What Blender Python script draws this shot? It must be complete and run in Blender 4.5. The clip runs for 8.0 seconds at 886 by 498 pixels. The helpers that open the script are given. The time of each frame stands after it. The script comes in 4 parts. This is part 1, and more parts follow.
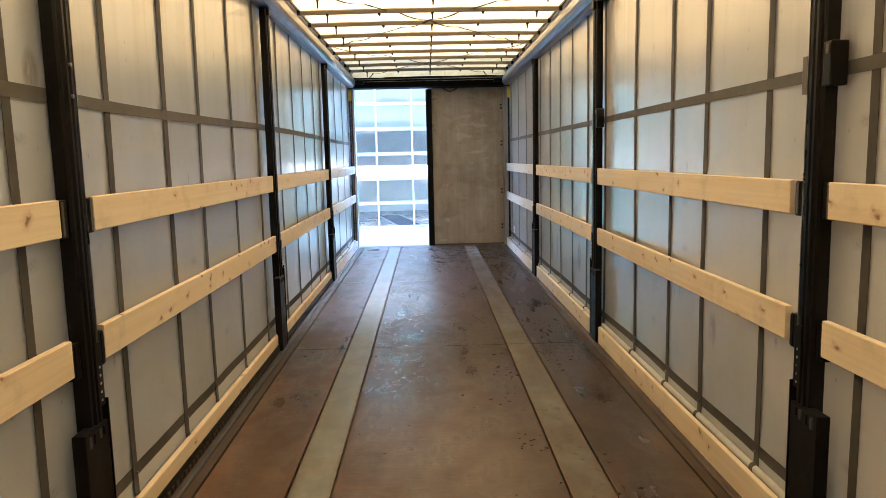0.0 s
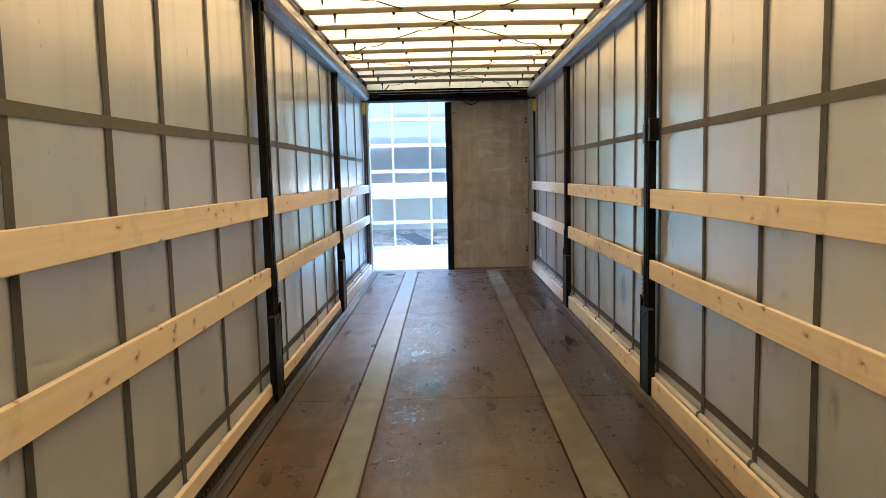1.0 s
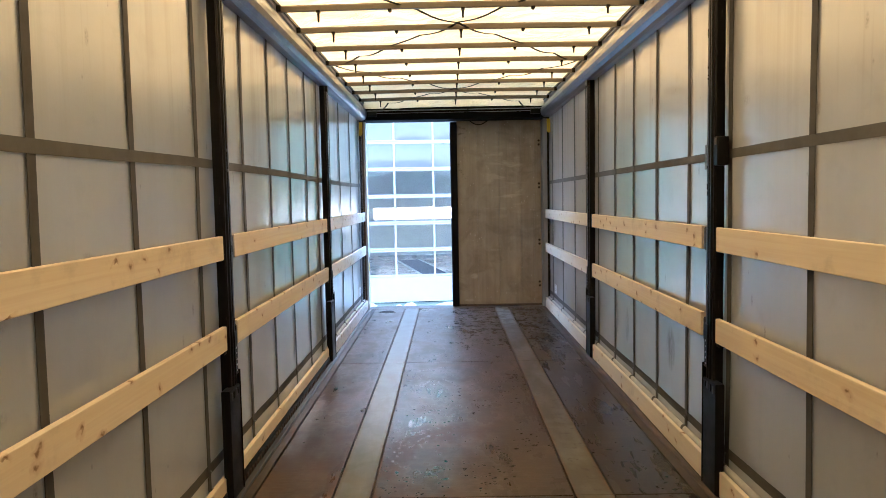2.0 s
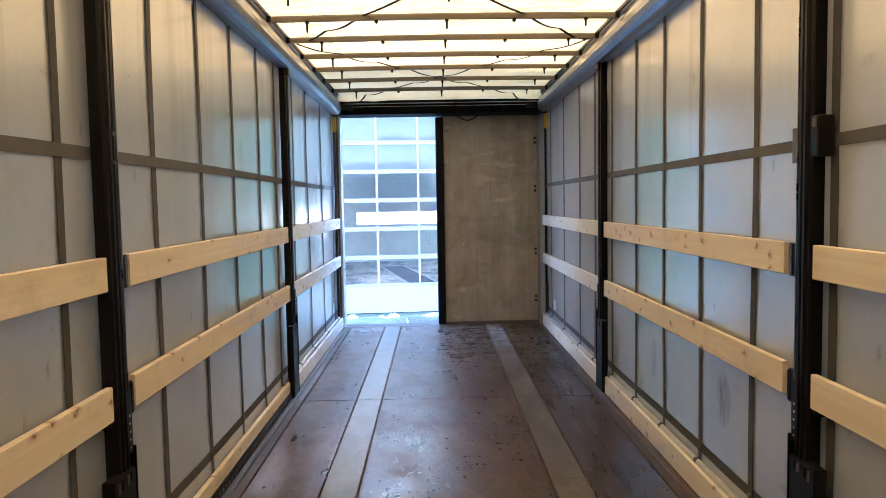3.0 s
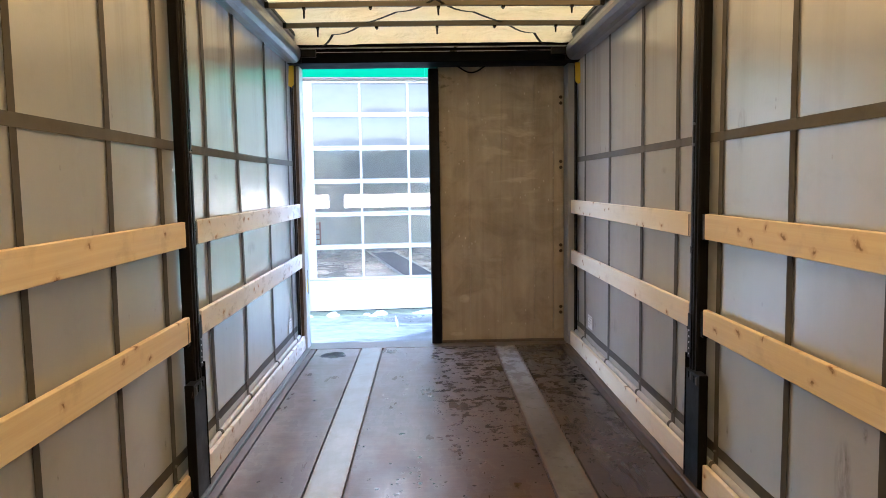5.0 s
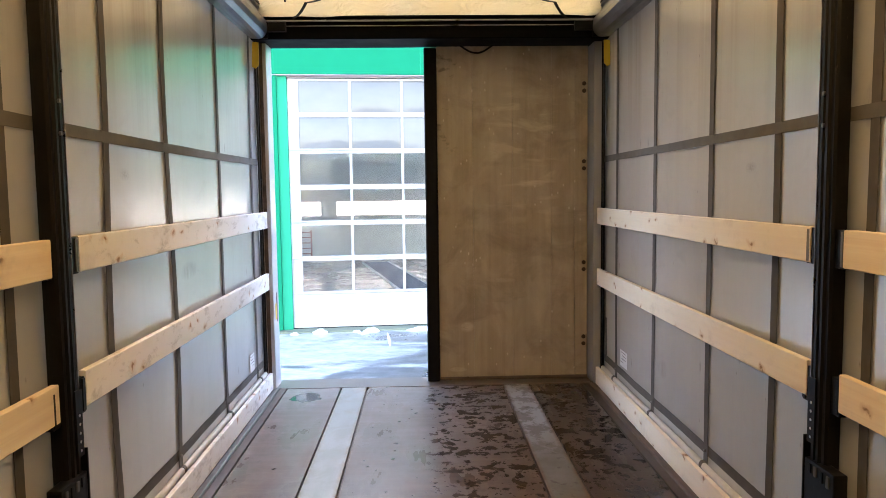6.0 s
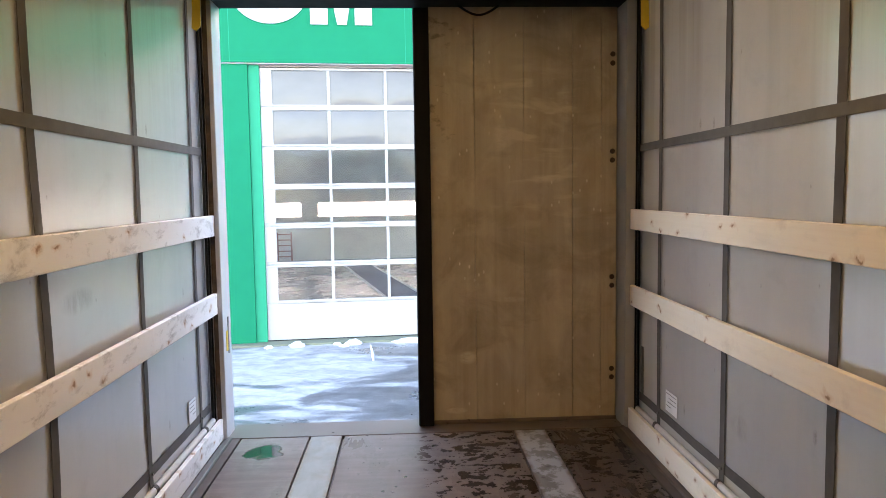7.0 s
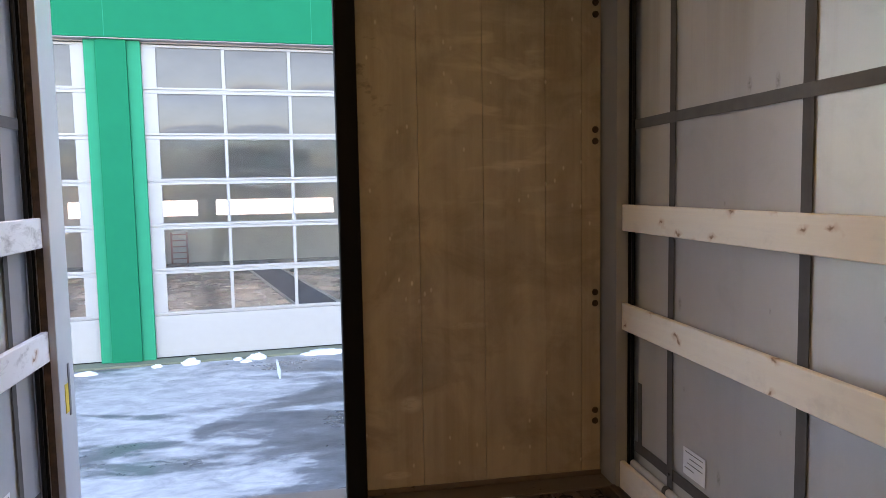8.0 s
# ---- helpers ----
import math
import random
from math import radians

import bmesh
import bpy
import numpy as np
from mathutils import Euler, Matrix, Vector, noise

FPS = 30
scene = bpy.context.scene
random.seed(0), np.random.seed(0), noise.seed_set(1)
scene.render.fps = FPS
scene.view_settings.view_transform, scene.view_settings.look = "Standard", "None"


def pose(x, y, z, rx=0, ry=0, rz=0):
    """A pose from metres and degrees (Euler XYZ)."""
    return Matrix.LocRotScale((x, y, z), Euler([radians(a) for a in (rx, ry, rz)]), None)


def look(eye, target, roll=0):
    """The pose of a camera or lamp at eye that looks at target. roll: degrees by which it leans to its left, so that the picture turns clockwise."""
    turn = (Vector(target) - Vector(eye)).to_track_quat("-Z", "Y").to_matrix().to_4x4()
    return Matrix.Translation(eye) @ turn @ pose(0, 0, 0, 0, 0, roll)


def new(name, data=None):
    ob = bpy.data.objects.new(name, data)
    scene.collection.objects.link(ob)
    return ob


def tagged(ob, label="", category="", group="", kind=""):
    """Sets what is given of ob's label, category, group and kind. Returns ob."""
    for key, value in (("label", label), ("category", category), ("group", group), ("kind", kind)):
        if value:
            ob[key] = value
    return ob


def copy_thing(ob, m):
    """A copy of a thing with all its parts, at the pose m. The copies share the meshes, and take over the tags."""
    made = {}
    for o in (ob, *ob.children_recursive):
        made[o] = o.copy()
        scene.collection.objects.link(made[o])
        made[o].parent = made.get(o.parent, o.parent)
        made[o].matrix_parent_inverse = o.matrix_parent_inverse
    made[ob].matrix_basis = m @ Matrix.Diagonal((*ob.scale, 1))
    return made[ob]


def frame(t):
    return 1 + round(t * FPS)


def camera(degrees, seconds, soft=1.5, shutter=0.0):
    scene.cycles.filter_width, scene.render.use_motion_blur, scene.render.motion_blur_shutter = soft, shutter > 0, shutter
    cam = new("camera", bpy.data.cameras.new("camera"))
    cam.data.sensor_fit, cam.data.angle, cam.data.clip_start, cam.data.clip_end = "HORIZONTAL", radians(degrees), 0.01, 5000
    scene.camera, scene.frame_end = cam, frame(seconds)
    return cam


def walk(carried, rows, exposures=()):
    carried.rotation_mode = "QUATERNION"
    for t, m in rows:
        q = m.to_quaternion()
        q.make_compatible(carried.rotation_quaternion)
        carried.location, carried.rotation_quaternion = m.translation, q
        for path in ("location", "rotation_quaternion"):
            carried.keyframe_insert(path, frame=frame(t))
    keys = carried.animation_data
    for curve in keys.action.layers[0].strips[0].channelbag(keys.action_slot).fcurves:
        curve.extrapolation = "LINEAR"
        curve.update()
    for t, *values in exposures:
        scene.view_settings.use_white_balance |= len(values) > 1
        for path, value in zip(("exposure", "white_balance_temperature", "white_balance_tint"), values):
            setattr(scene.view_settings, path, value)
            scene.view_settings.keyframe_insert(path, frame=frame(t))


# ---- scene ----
cam = camera(63.8, 8.0, soft=0.55)
PATH = [
    (0, (-0.065, 0.338, 1.437), (-0.025, 2.321, 1.183), -1.3),
    (0.5, (-0.098, 0.7, 1.461), (-0.085, 2.686, 1.221), -1.4),
    (1, (-0.086, 1.169, 1.449), (-0.094, 3.158, 1.243), -1.3),
    (1.5, (-0.087, 1.67, 1.464), (-0.104, 3.663, 1.296), -1.2),
    (1.7, (-0.1, 1.881, 1.494), (-0.12, 3.875, 1.34), -1.1),
    (3, (-0.09, 3.272, 1.501), (-0.066, 5.268, 1.371), -1.0),
    (3.5, (-0.068, 3.799, 1.474), (-0.034, 5.793, 1.323), -1.1),
    (4, (-0.064, 4.326, 1.471), (-0.027, 6.318, 1.299), -1.0),
    (4.2, (-0.082, 4.539, 1.491), (-0.04, 6.531, 1.308), -1.0),
    (5.5, (-0.082, 6.017, 1.489), (-0.038, 8.009, 1.313), -0.8),
    (6, (-0.076, 6.593, 1.464), (-0.021, 8.586, 1.304), -0.7),
    (6.5, (-0.101, 7.139, 1.468), (-0.039, 9.133, 1.327), -0.7),
    (7, (-0.106, 7.688, 1.447), (-0.007, 9.68, 1.288), -0.8),
    (7.5, (-0.099, 8.252, 1.432), (0.044, 10.238, 1.253), -0.5),
    (8, (-0.17, 8.821, 1.425), (0.189, 10.781, 1.252), -1.0),
]
EXPOSURES = [(0.0, 4.74, 5020, 16), (1.7, 4.52, 5080, 17), (3.5, 4.46, 4780, 20), (5.5, 4.53, 6230, 22), (6.5, 4.38, 6650, 24), (7.2, 4.12, 6900, 24), (8.0, 3.66, 6800, 27)]
walk(cam, [(t, look(eye, target, roll)) for t, eye, target, roll in PATH], EXPOSURES)

# ---- world and sun ----
SUN_ELEVATION, SUN_TURN = radians(17.0), radians(11.0)
world = bpy.data.worlds.new("world")
scene.world = world
world.use_nodes = True
sky = world.node_tree.nodes.new("ShaderNodeTexSky")
sky.sky_type, sky.sun_disc = "NISHITA", False
sky.sun_elevation, sky.sun_rotation = SUN_ELEVATION, SUN_TURN
world.node_tree.links.new(sky.outputs["Color"], world.node_tree.nodes["Background"].inputs["Color"])
world.node_tree.nodes["Background"].inputs["Strength"].default_value = 0.15
sun = new("sun", bpy.data.lights.new("sun", "SUN"))
sun.data.energy, sun.data.angle, sun.data.color = 4.8, radians(0.53), (1.0, 0.92, 0.81)
sun.matrix_world = look((60 * math.sin(SUN_TURN), 60 * math.cos(SUN_TURN), 60 * math.tan(SUN_ELEVATION)), (0, 0, 0))


# ---- materials ----
class Nodes:
    """Short hand for building one node material."""

    def __init__(self, name):
        self.mat = bpy.data.materials.new(name)
        self.mat.use_nodes = True
        self.tree = self.mat.node_tree
        self.bsdf = self.tree.nodes["Principled BSDF"]
        self.coords = self.tree.nodes.new("ShaderNodeTexCoord").outputs["Object"]

    def node(self, kind, operation=""):
        n = self.tree.nodes.new(kind)
        if operation:
            n.operation = operation
        return n

    def put(self, socket, value):
        if isinstance(value, bpy.types.NodeSocket):
            self.tree.links.new(value, socket)
        elif isinstance(value, (tuple, list)) and len(value) == 3 and socket.type == "RGBA":
            socket.default_value = (*value, 1)
        else:
            socket.default_value = value

    def set(self, **values):
        for key, value in values.items():
            self.put(self.bsdf.inputs[key.replace("_", " ")], value)
        return self

    def vec(self, scale=(1, 1, 1), move=(0, 0, 0), shuffle=0.0):
        n = self.node("ShaderNodeMapping")
        self.put(n.inputs["Vector"], self.coords)
        n.inputs["Scale"].default_value = scale
        n.inputs["Location"].default_value = move
        out = n.outputs[0]
        if shuffle:
            info = self.node("ShaderNodeObjectInfo").outputs["Random"]
            shift = self.math("MULTIPLY", info, shuffle)
            add = self.node("ShaderNodeVectorMath", "ADD")
            self.put(add.inputs[0], out)
            self.put(add.inputs[1], shift)
            out = add.outputs[0]
        return out

    def noise(self, vec, scale=1.0, detail=4.0, rough=0.55, warp=0.0):
        n = self.node("ShaderNodeTexNoise")
        self.put(n.inputs["Vector"], vec)
        n.inputs["Scale"].default_value, n.inputs["Detail"].default_value = scale, detail
        n.inputs["Roughness"].default_value, n.inputs["Distortion"].default_value = rough, warp
        return n.outputs[0]

    def flat(self, vec, axes, scale=(1, 1)):
        """Two axes of a vector, as the first two of a new one."""
        a, b = self.node("ShaderNodeSeparateXYZ"), self.node("ShaderNodeCombineXYZ")
        self.put(a.inputs[0], vec)
        for i in (0, 1):
            self.put(b.inputs[i], self.math("MULTIPLY", a.outputs["XYZ".index(axes[i])], scale[i]))
        return b.outputs[0]

    def chance(self, cell):
        """A random number for each cell."""
        n = self.node("ShaderNodeSeparateXYZ")
        self.put(n.inputs[0], cell.outputs["Color"])
        return n.outputs[0]

    def cells(self, vec, scale=1.0):
        n = self.node("ShaderNodeTexVoronoi")
        n.voronoi_dimensions = "2D"
        self.put(n.inputs["Vector"], vec)
        n.inputs["Scale"].default_value = scale
        return n

    def ramp(self, fac, *stops):
        n = self.node("ShaderNodeValToRGB")
        self.put(n.inputs[0], fac)
        marks = n.color_ramp.elements
        while len(marks) < len(stops):
            marks.new(0.5)
        for mark, (at, c) in zip(marks, stops):
            mark.position = at
            mark.color = (c, c, c, 1) if isinstance(c, (int, float)) else (*c, 1)
        return n.outputs[0]

    def mix(self, fac, a, b, blend="MIX"):
        n = self.node("ShaderNodeMix")
        n.data_type, n.blend_type = "RGBA", blend
        self.put(n.inputs[0], fac)
        self.put(n.inputs[6], a)
        self.put(n.inputs[7], b)
        return n.outputs[2]

    def math(self, op, a, b=0.0, clamp=False):
        n = self.node("ShaderNodeMath", op)
        n.use_clamp = clamp
        self.put(n.inputs[0], a)
        self.put(n.inputs[1], b)
        return n.outputs[0]

    def axis(self, which):
        n = self.node("ShaderNodeSeparateXYZ")
        self.put(n.inputs[0], self.coords)
        return n.outputs["XYZ".index(which)]

    def span(self, value, a, b):
        """0 at a, 1 at b, clamped."""
        n = self.node("ShaderNodeMapRange")
        self.put(n.inputs[0], value)
        n.inputs[1].default_value, n.inputs[2].default_value = a, b
        return n.outputs[0]

    def bump(self, height, strength=0.3, distance=0.01):
        n = self.node("ShaderNodeBump")
        n.inputs["Strength"].default_value, n.inputs["Distance"].default_value = strength, distance
        self.put(n.inputs["Height"], height)
        return self.set(Normal=n.outputs[0])


def curtain_material():
    """Grey coated tarpaulin: smooth and satin, with faint water runs high up, small marks and a few dark smudges."""
    k = Nodes("grey_tarpaulin")
    x, y, z = k.axis("X"), k.axis("Y"), k.axis("Z")
    fine = k.noise(k.vec(), 90, 3)
    blot = k.noise(k.vec((1.3, 1.3, 1.0)), 1.3, 5, 0.6)
    base = k.mix(k.ramp(blot, (0.3, 0.0), (0.7, 1.0)), (0.365, 0.387, 0.41), (0.424, 0.449, 0.475))
    run = k.ramp(k.noise(k.vec((1, 6.5, 0.22)), 1.0, 5, 0.6, 0.15), (0.50, 0.0), (0.74, 1.0))
    high = k.math("ADD", 0.12, k.math("MULTIPLY", k.span(z, 1.55, 2.3), 0.5))
    base = k.mix(k.math("MULTIPLY", run, high), base, (0.21, 0.185, 0.145))
    thin_run = k.ramp(k.noise(k.vec((1, 30, 0.6), (0, 4, 2)), 1.0, 4, 0.6), (0.60, 0.0), (0.76, 1.0))
    base = k.mix(k.math("MULTIPLY", k.math("MULTIPLY", thin_run, k.span(z, 1.7, 1.95)), 0.22), base, (0.16, 0.14, 0.11))
    smudge = k.ramp(k.noise(k.vec((1.0, 2.2, 2.6), (3, 7, 1)), 2.4, 5, 0.6, 0.4), (0.56, 0.0), (0.82, 1.0))
    base = k.mix(k.math("MULTIPLY", smudge, 0.20), base, (0.17, 0.16, 0.14))
    # small marks and nicks
    for scale, shape, share, tone, shift in ((7.0, (1.0, 0.45), 0.055, 0.6, 1), (15.0, (1.0, 0.6), 0.03, 0.5, 4), (4.0, (0.5, 1.0), 0.05, 0.35, 7)):
        mark = k.cells(k.flat(k.vec((1, 1, 1), (0, shift, shift)), "YZ", shape), scale)
        spot = k.math("MULTIPLY", k.ramp(mark.outputs["Distance"], (0.03, 1.0), (0.11, 0.0)), k.math("LESS_THAN", k.chance(mark), share))
        base = k.mix(k.math("MULTIPLY", k.math("MULTIPLY", spot, k.ramp(fine, (0.4, 0.3), (0.6, 1.0))), tone), base, (0.09, 0.082, 0.07))
    # rubbed places: side, y, z, half width, half height, strength
    grain = k.ramp(k.noise(k.vec((1, 26, 7)), 1.0, 5, 0.7), (0.36, 0.0), (0.62, 1.0))
    for side, cy, cz, ry, rz, dark in ((1, 7.68, 0.50, 0.055, 0.15, 0.75), (1, 6.60, 0.54, 0.10, 0.15, 0.8), (1, 8.70, 1.71, 0.07, 0.085, 0.7), (1, 8.49, 1.70, 0.06, 0.10, 0.55),
                                       (1, 2.61, 1.72, 0.06, 0.10, 0.6), (1, 3.62, 0.60, 0.05, 0.10, 0.5), (1, 10.55, 0.44, 0.09, 0.06, 0.3), (1, 4.05, 0.75, 0.05, 0.10, 0.4),
                                       (-1, 2.60, 1.73, 0.05, 0.08, 0.7), (-1, 10.25, 1.08, 0.16, 0.05, 0.35), (-1, 7.3, 0.98, 0.03, 0.12, 0.3)):
        u = k.math("MULTIPLY", k.math("SUBTRACT", y, cy), 1 / ry)
        v = k.math("MULTIPLY", k.math("SUBTRACT", z, cz), 1 / rz)
        near = k.span(k.math("ADD", k.math("MULTIPLY", u, u), k.math("MULTIPLY", v, v)), 1.0, 0.15)
        near = k.math("MULTIPLY", near, k.span(x, 0.0, side))
        base = k.mix(k.math("MULTIPLY", k.math("MULTIPLY", near, grain), dark), base, (0.10, 0.088, 0.07))
    k.set(Base_Color=base, Roughness=k.ramp(k.noise(k.vec(), 0.8, 1), (0.2, 0.30), (0.8, 0.38)), Specular_IOR_Level=0.9, Coat_Weight=1.0, Coat_Roughness=0.21, Coat_IOR=2.3)
    weave = k.math("ADD", k.math("MULTIPLY", fine, 0.2), k.noise(k.vec((2.2, 2.2, 0.6)), 1.2, 2))
    k.bump(weave, 0.12, 0.012)
    thin = k.node("ShaderNodeBsdfTranslucent")
    k.put(thin.inputs["Color"], k.mix(1.0, base, (2.5, 1.82, 1.10), "MULTIPLY"))
    blend = k.node("ShaderNodeMixShader")
    blend.inputs[0].default_value = 0.086
    k.put(blend.inputs[1], k.bsdf.outputs[0])
    k.put(blend.inputs[2], thin.outputs[0])
    k.put(k.tree.nodes["Material Output"].inputs["Surface"], blend.outputs[0])
    return k.mat


def strap_material(name, tone, rough):
    k = Nodes(name)
    n = k.noise(k.vec(), 14, 5, 0.6)
    dark, light = tuple(c * 0.75 for c in tone), tuple(c * 1.3 for c in tone)
    k.set(Base_Color=k.mix(n, dark, light), Roughness=rough, Specular_IOR_Level=0.25)
    k.bump(k.noise(k.vec((300, 300, 300)), 1, 1), 0.15, 0.002)
    return k.mat


def black_steel_material():
    k = Nodes("black_painted_steel")
    n = k.noise(k.vec(), 9, 6, 0.65)
    scrape = k.ramp(k.noise(k.vec((30, 30, 5)), 1.4, 5, 0.7), (0.66, 0.0), (0.72, 1.0))
    base = k.mix(n, (0.002, 0.0019, 0.0018), (0.006, 0.0056, 0.0052))
    base = k.mix(k.math("MULTIPLY", scrape, 0.5), base, (0.14, 0.12, 0.10))
    k.set(Base_Color=base, Roughness=k.ramp(n, (0.3, 0.32), (0.7, 0.5)), Specular_IOR_Level=0.2)
    k.bump(n, 0.1, 0.003)
    return k.mat


def aluminium_material(name, tone, rough, metal=1.0):
    k = Nodes(name)
    n = k.noise(k.vec(), 7, 6, 0.65)
    long = k.noise(k.vec((40, 0.8, 40)), 1.0, 4)
    base = k.mix(n, tuple(c * 0.72 for c in tone), tone)
    dirt = k.ramp(k.noise(k.vec((1, 0.6, 1)), 5, 6, 0.7), (0.5, 0.0), (0.7, 1.0))
    base = k.mix(k.math("MULTIPLY", dirt, 0.45), base, (0.12, 0.105, 0.09))
    k.set(Base_Color=base, Metallic=metal, Roughness=k.ramp(long, (0.3, rough - 0.08), (0.7, rough + 0.1)))
    k.bump(n, 0.08, 0.003)
    return k.mat


def spruce_material():
    """Planed spruce, grain along y."""
    k = Nodes("planed_spruce")
    v = k.vec((1, 1, 1), shuffle=37.0)

    def scaled(s):
        n = k.node("ShaderNodeVectorMath", "MULTIPLY")
        k.put(n.inputs[0], v)
        n.inputs[1].default_value = s
        return n.outputs[0]

    bent = k.node("ShaderNodeVectorMath", "ADD")
    k.put(bent.inputs[0], v)
    k.put(bent.inputs[1], k.math("MULTIPLY", k.noise(scaled((16, 16, 16)), 1.0, 3), 0.09))
    knot = k.cells(k.flat(bent.outputs[0], "YZ", (8.5, 15.0)), 1.0)
    keep = k.math("LESS_THAN", k.chance(knot), 0.17)
    spot = k.math("MULTIPLY", k.ramp(knot.outputs["Distance"], (0.05, 1.0), (0.15, 0.0)), keep)
    halo = k.math("MULTIPLY", k.ramp(knot.outputs["Distance"], (0.06, 1.0), (0.34, 0.0)), keep)
    grain = k.noise(scaled((55, 1.1, 55)), 1.0, 5, 0.6, 0.6)
    wide = k.noise(scaled((7, 0.9, 7)), 1.0, 3)
    base = k.mix(k.ramp(grain, (0.35, 0.0), (0.68, 1.0)), (0.82, 0.70, 0.495), (0.72, 0.57, 0.375))
    base = k.mix(k.math("MULTIPLY", wide, 0.5), base, (0.82, 0.735, 0.575))
    # rear and low boards: weathered, with the doors' pale daylight put into the colour
    low = k.math("MULTIPLY", k.math("MULTIPLY", k.span(k.axis("Z"), 0.15, 0.14), k.span(k.axis("Y"), 4.5, 7.0)), k.span(k.axis("X"), 0.0, 0.1))
    last_bay = k.span(k.axis("Y"), 8.8, 9.1)
    base = k.mix(k.math("MULTIPLY", k.math("MAXIMUM", last_bay, low), 0.62), base, (0.78, 0.755, 0.69))
    base = k.mix(k.math("MULTIPLY", k.math("MULTIPLY", last_bay, k.span(k.axis("X"), 0.1, -0.1)), 0.85), base, (0.75, 0.77, 0.775))
    base = k.mix(k.math("MULTIPLY", halo, 0.6), base, (0.50, 0.30, 0.15))
    base = k.mix(k.math("MULTIPLY", spot, 0.85), base, (0.22, 0.115, 0.055))
    dirt = k.ramp(k.noise(scaled((3, 2.4, 3)), 1.7, 5, 0.65), (0.56, 0.0), (0.78, 1.0))
    base = k.mix(k.math("MULTIPLY", dirt, 0.4), base, (0.30, 0.235, 0.17))
    grey = k.ramp(k.noise(scaled((3, 3.4, 9)), 1.9, 6, 0.7, 0.4), (0.54, 0.0), (0.70, 1.0))
    grey = k.math("MULTIPLY", k.math("MULTIPLY", grey, last_bay), k.span(k.axis("X"), 1.6, -0.6))
    base = k.mix(k.math("MULTIPLY", grey, 0.6), base, (0.20, 0.185, 0.17))
    k.set(Base_Color=base, Roughness=0.55)
    k.bump(grain, 0.2, 0.002)
    return k.mat


def wet_spots(k, share=1.0):
    """Splashes and beads of water lying in uneven clusters on the floor: 1 where it is wet."""
    moved = k.node("ShaderNodeVectorMath", "ADD")
    k.put(moved.inputs[0], k.vec())
    k.put(moved.inputs[1], k.math("MULTIPLY", k.noise(k.vec(), 13, 4, 0.65), 0.075))
    x, y = k.axis("X"), k.axis("Y")
    cluster = k.noise(k.vec((1, 0.8, 1), (3, 11, 0)), 1.7, 4, 0.62, 0.3)
    wetter = k.math("ADD", k.math("MULTIPLY", k.span(y, 4.0, 11.5), 0.07), k.math("MULTIPLY", k.span(x, -0.9, 0.5), 0.05))
    # splashed places on the middle panel
    for cx, cy, rx, ry in ((-0.33, 5.1, 0.30, 0.65), (-0.15, 6.35, 0.42, 0.55), (-0.1, 8.78, 0.45, 0.22), (-0.25, 7.75, 0.3, 0.35)):
        u = k.math("MULTIPLY", k.math("SUBTRACT", x, cx), 1 / rx)
        v = k.math("MULTIPLY", k.math("SUBTRACT", y, cy), 1 / ry)
        near = k.span(k.math("ADD", k.math("MULTIPLY", u, u), k.math("MULTIPLY", v, v)), 1.0, 0.2)
        wetter = k.math("ADD", wetter, k.math("MULTIPLY", near, 0.10))
    dense = k.math("MULTIPLY", k.span(k.math("ADD", cluster, wetter), 0.54, 0.84), share)
    # doorway sheen put into the spot mask: fewer spots where it hides them
    sheen_corner = k.math("MULTIPLY", k.span(y, 8.9, 10.2), k.span(x, 0.02, -0.12))
    dense = k.math("MULTIPLY", dense, k.math("SUBTRACT", 1.0, k.math("MULTIPLY", sheen_corner, 0.85)))
    dense = k.math("MULTIPLY", dense, k.math("ADD", 0.2, k.math("MULTIPLY", k.span(x, -0.75, -0.5), 0.8)))
    dense = k.math("MULTIPLY", dense, k.math("MAXIMUM", k.span(y, 3.6, 4.6), k.math("MULTIPLY", k.span(x, -0.05, 0.15), 0.8)))
    total = None
    for scale, lo, hi, many, shift in ((9.0, 0.08, 0.17, 0.26, 2), (17.0, 0.13, 0.23, 0.34, 5), (31.0, 0.18, 0.30, 0.34, 9)):
        cell = k.cells(k.flat(moved.outputs[0], "XY", (1.0 + 0.02 * shift, 1.35)), scale)
        pick = k.math("LESS_THAN", k.chance(cell), k.math("MULTIPLY", dense, many))
        spot = k.math("MULTIPLY", k.ramp(cell.outputs["Distance"], (lo, 1.0), (hi, 0.0)), pick)
        total = spot if total is None else k.math("MAXIMUM", total, spot)
    return total


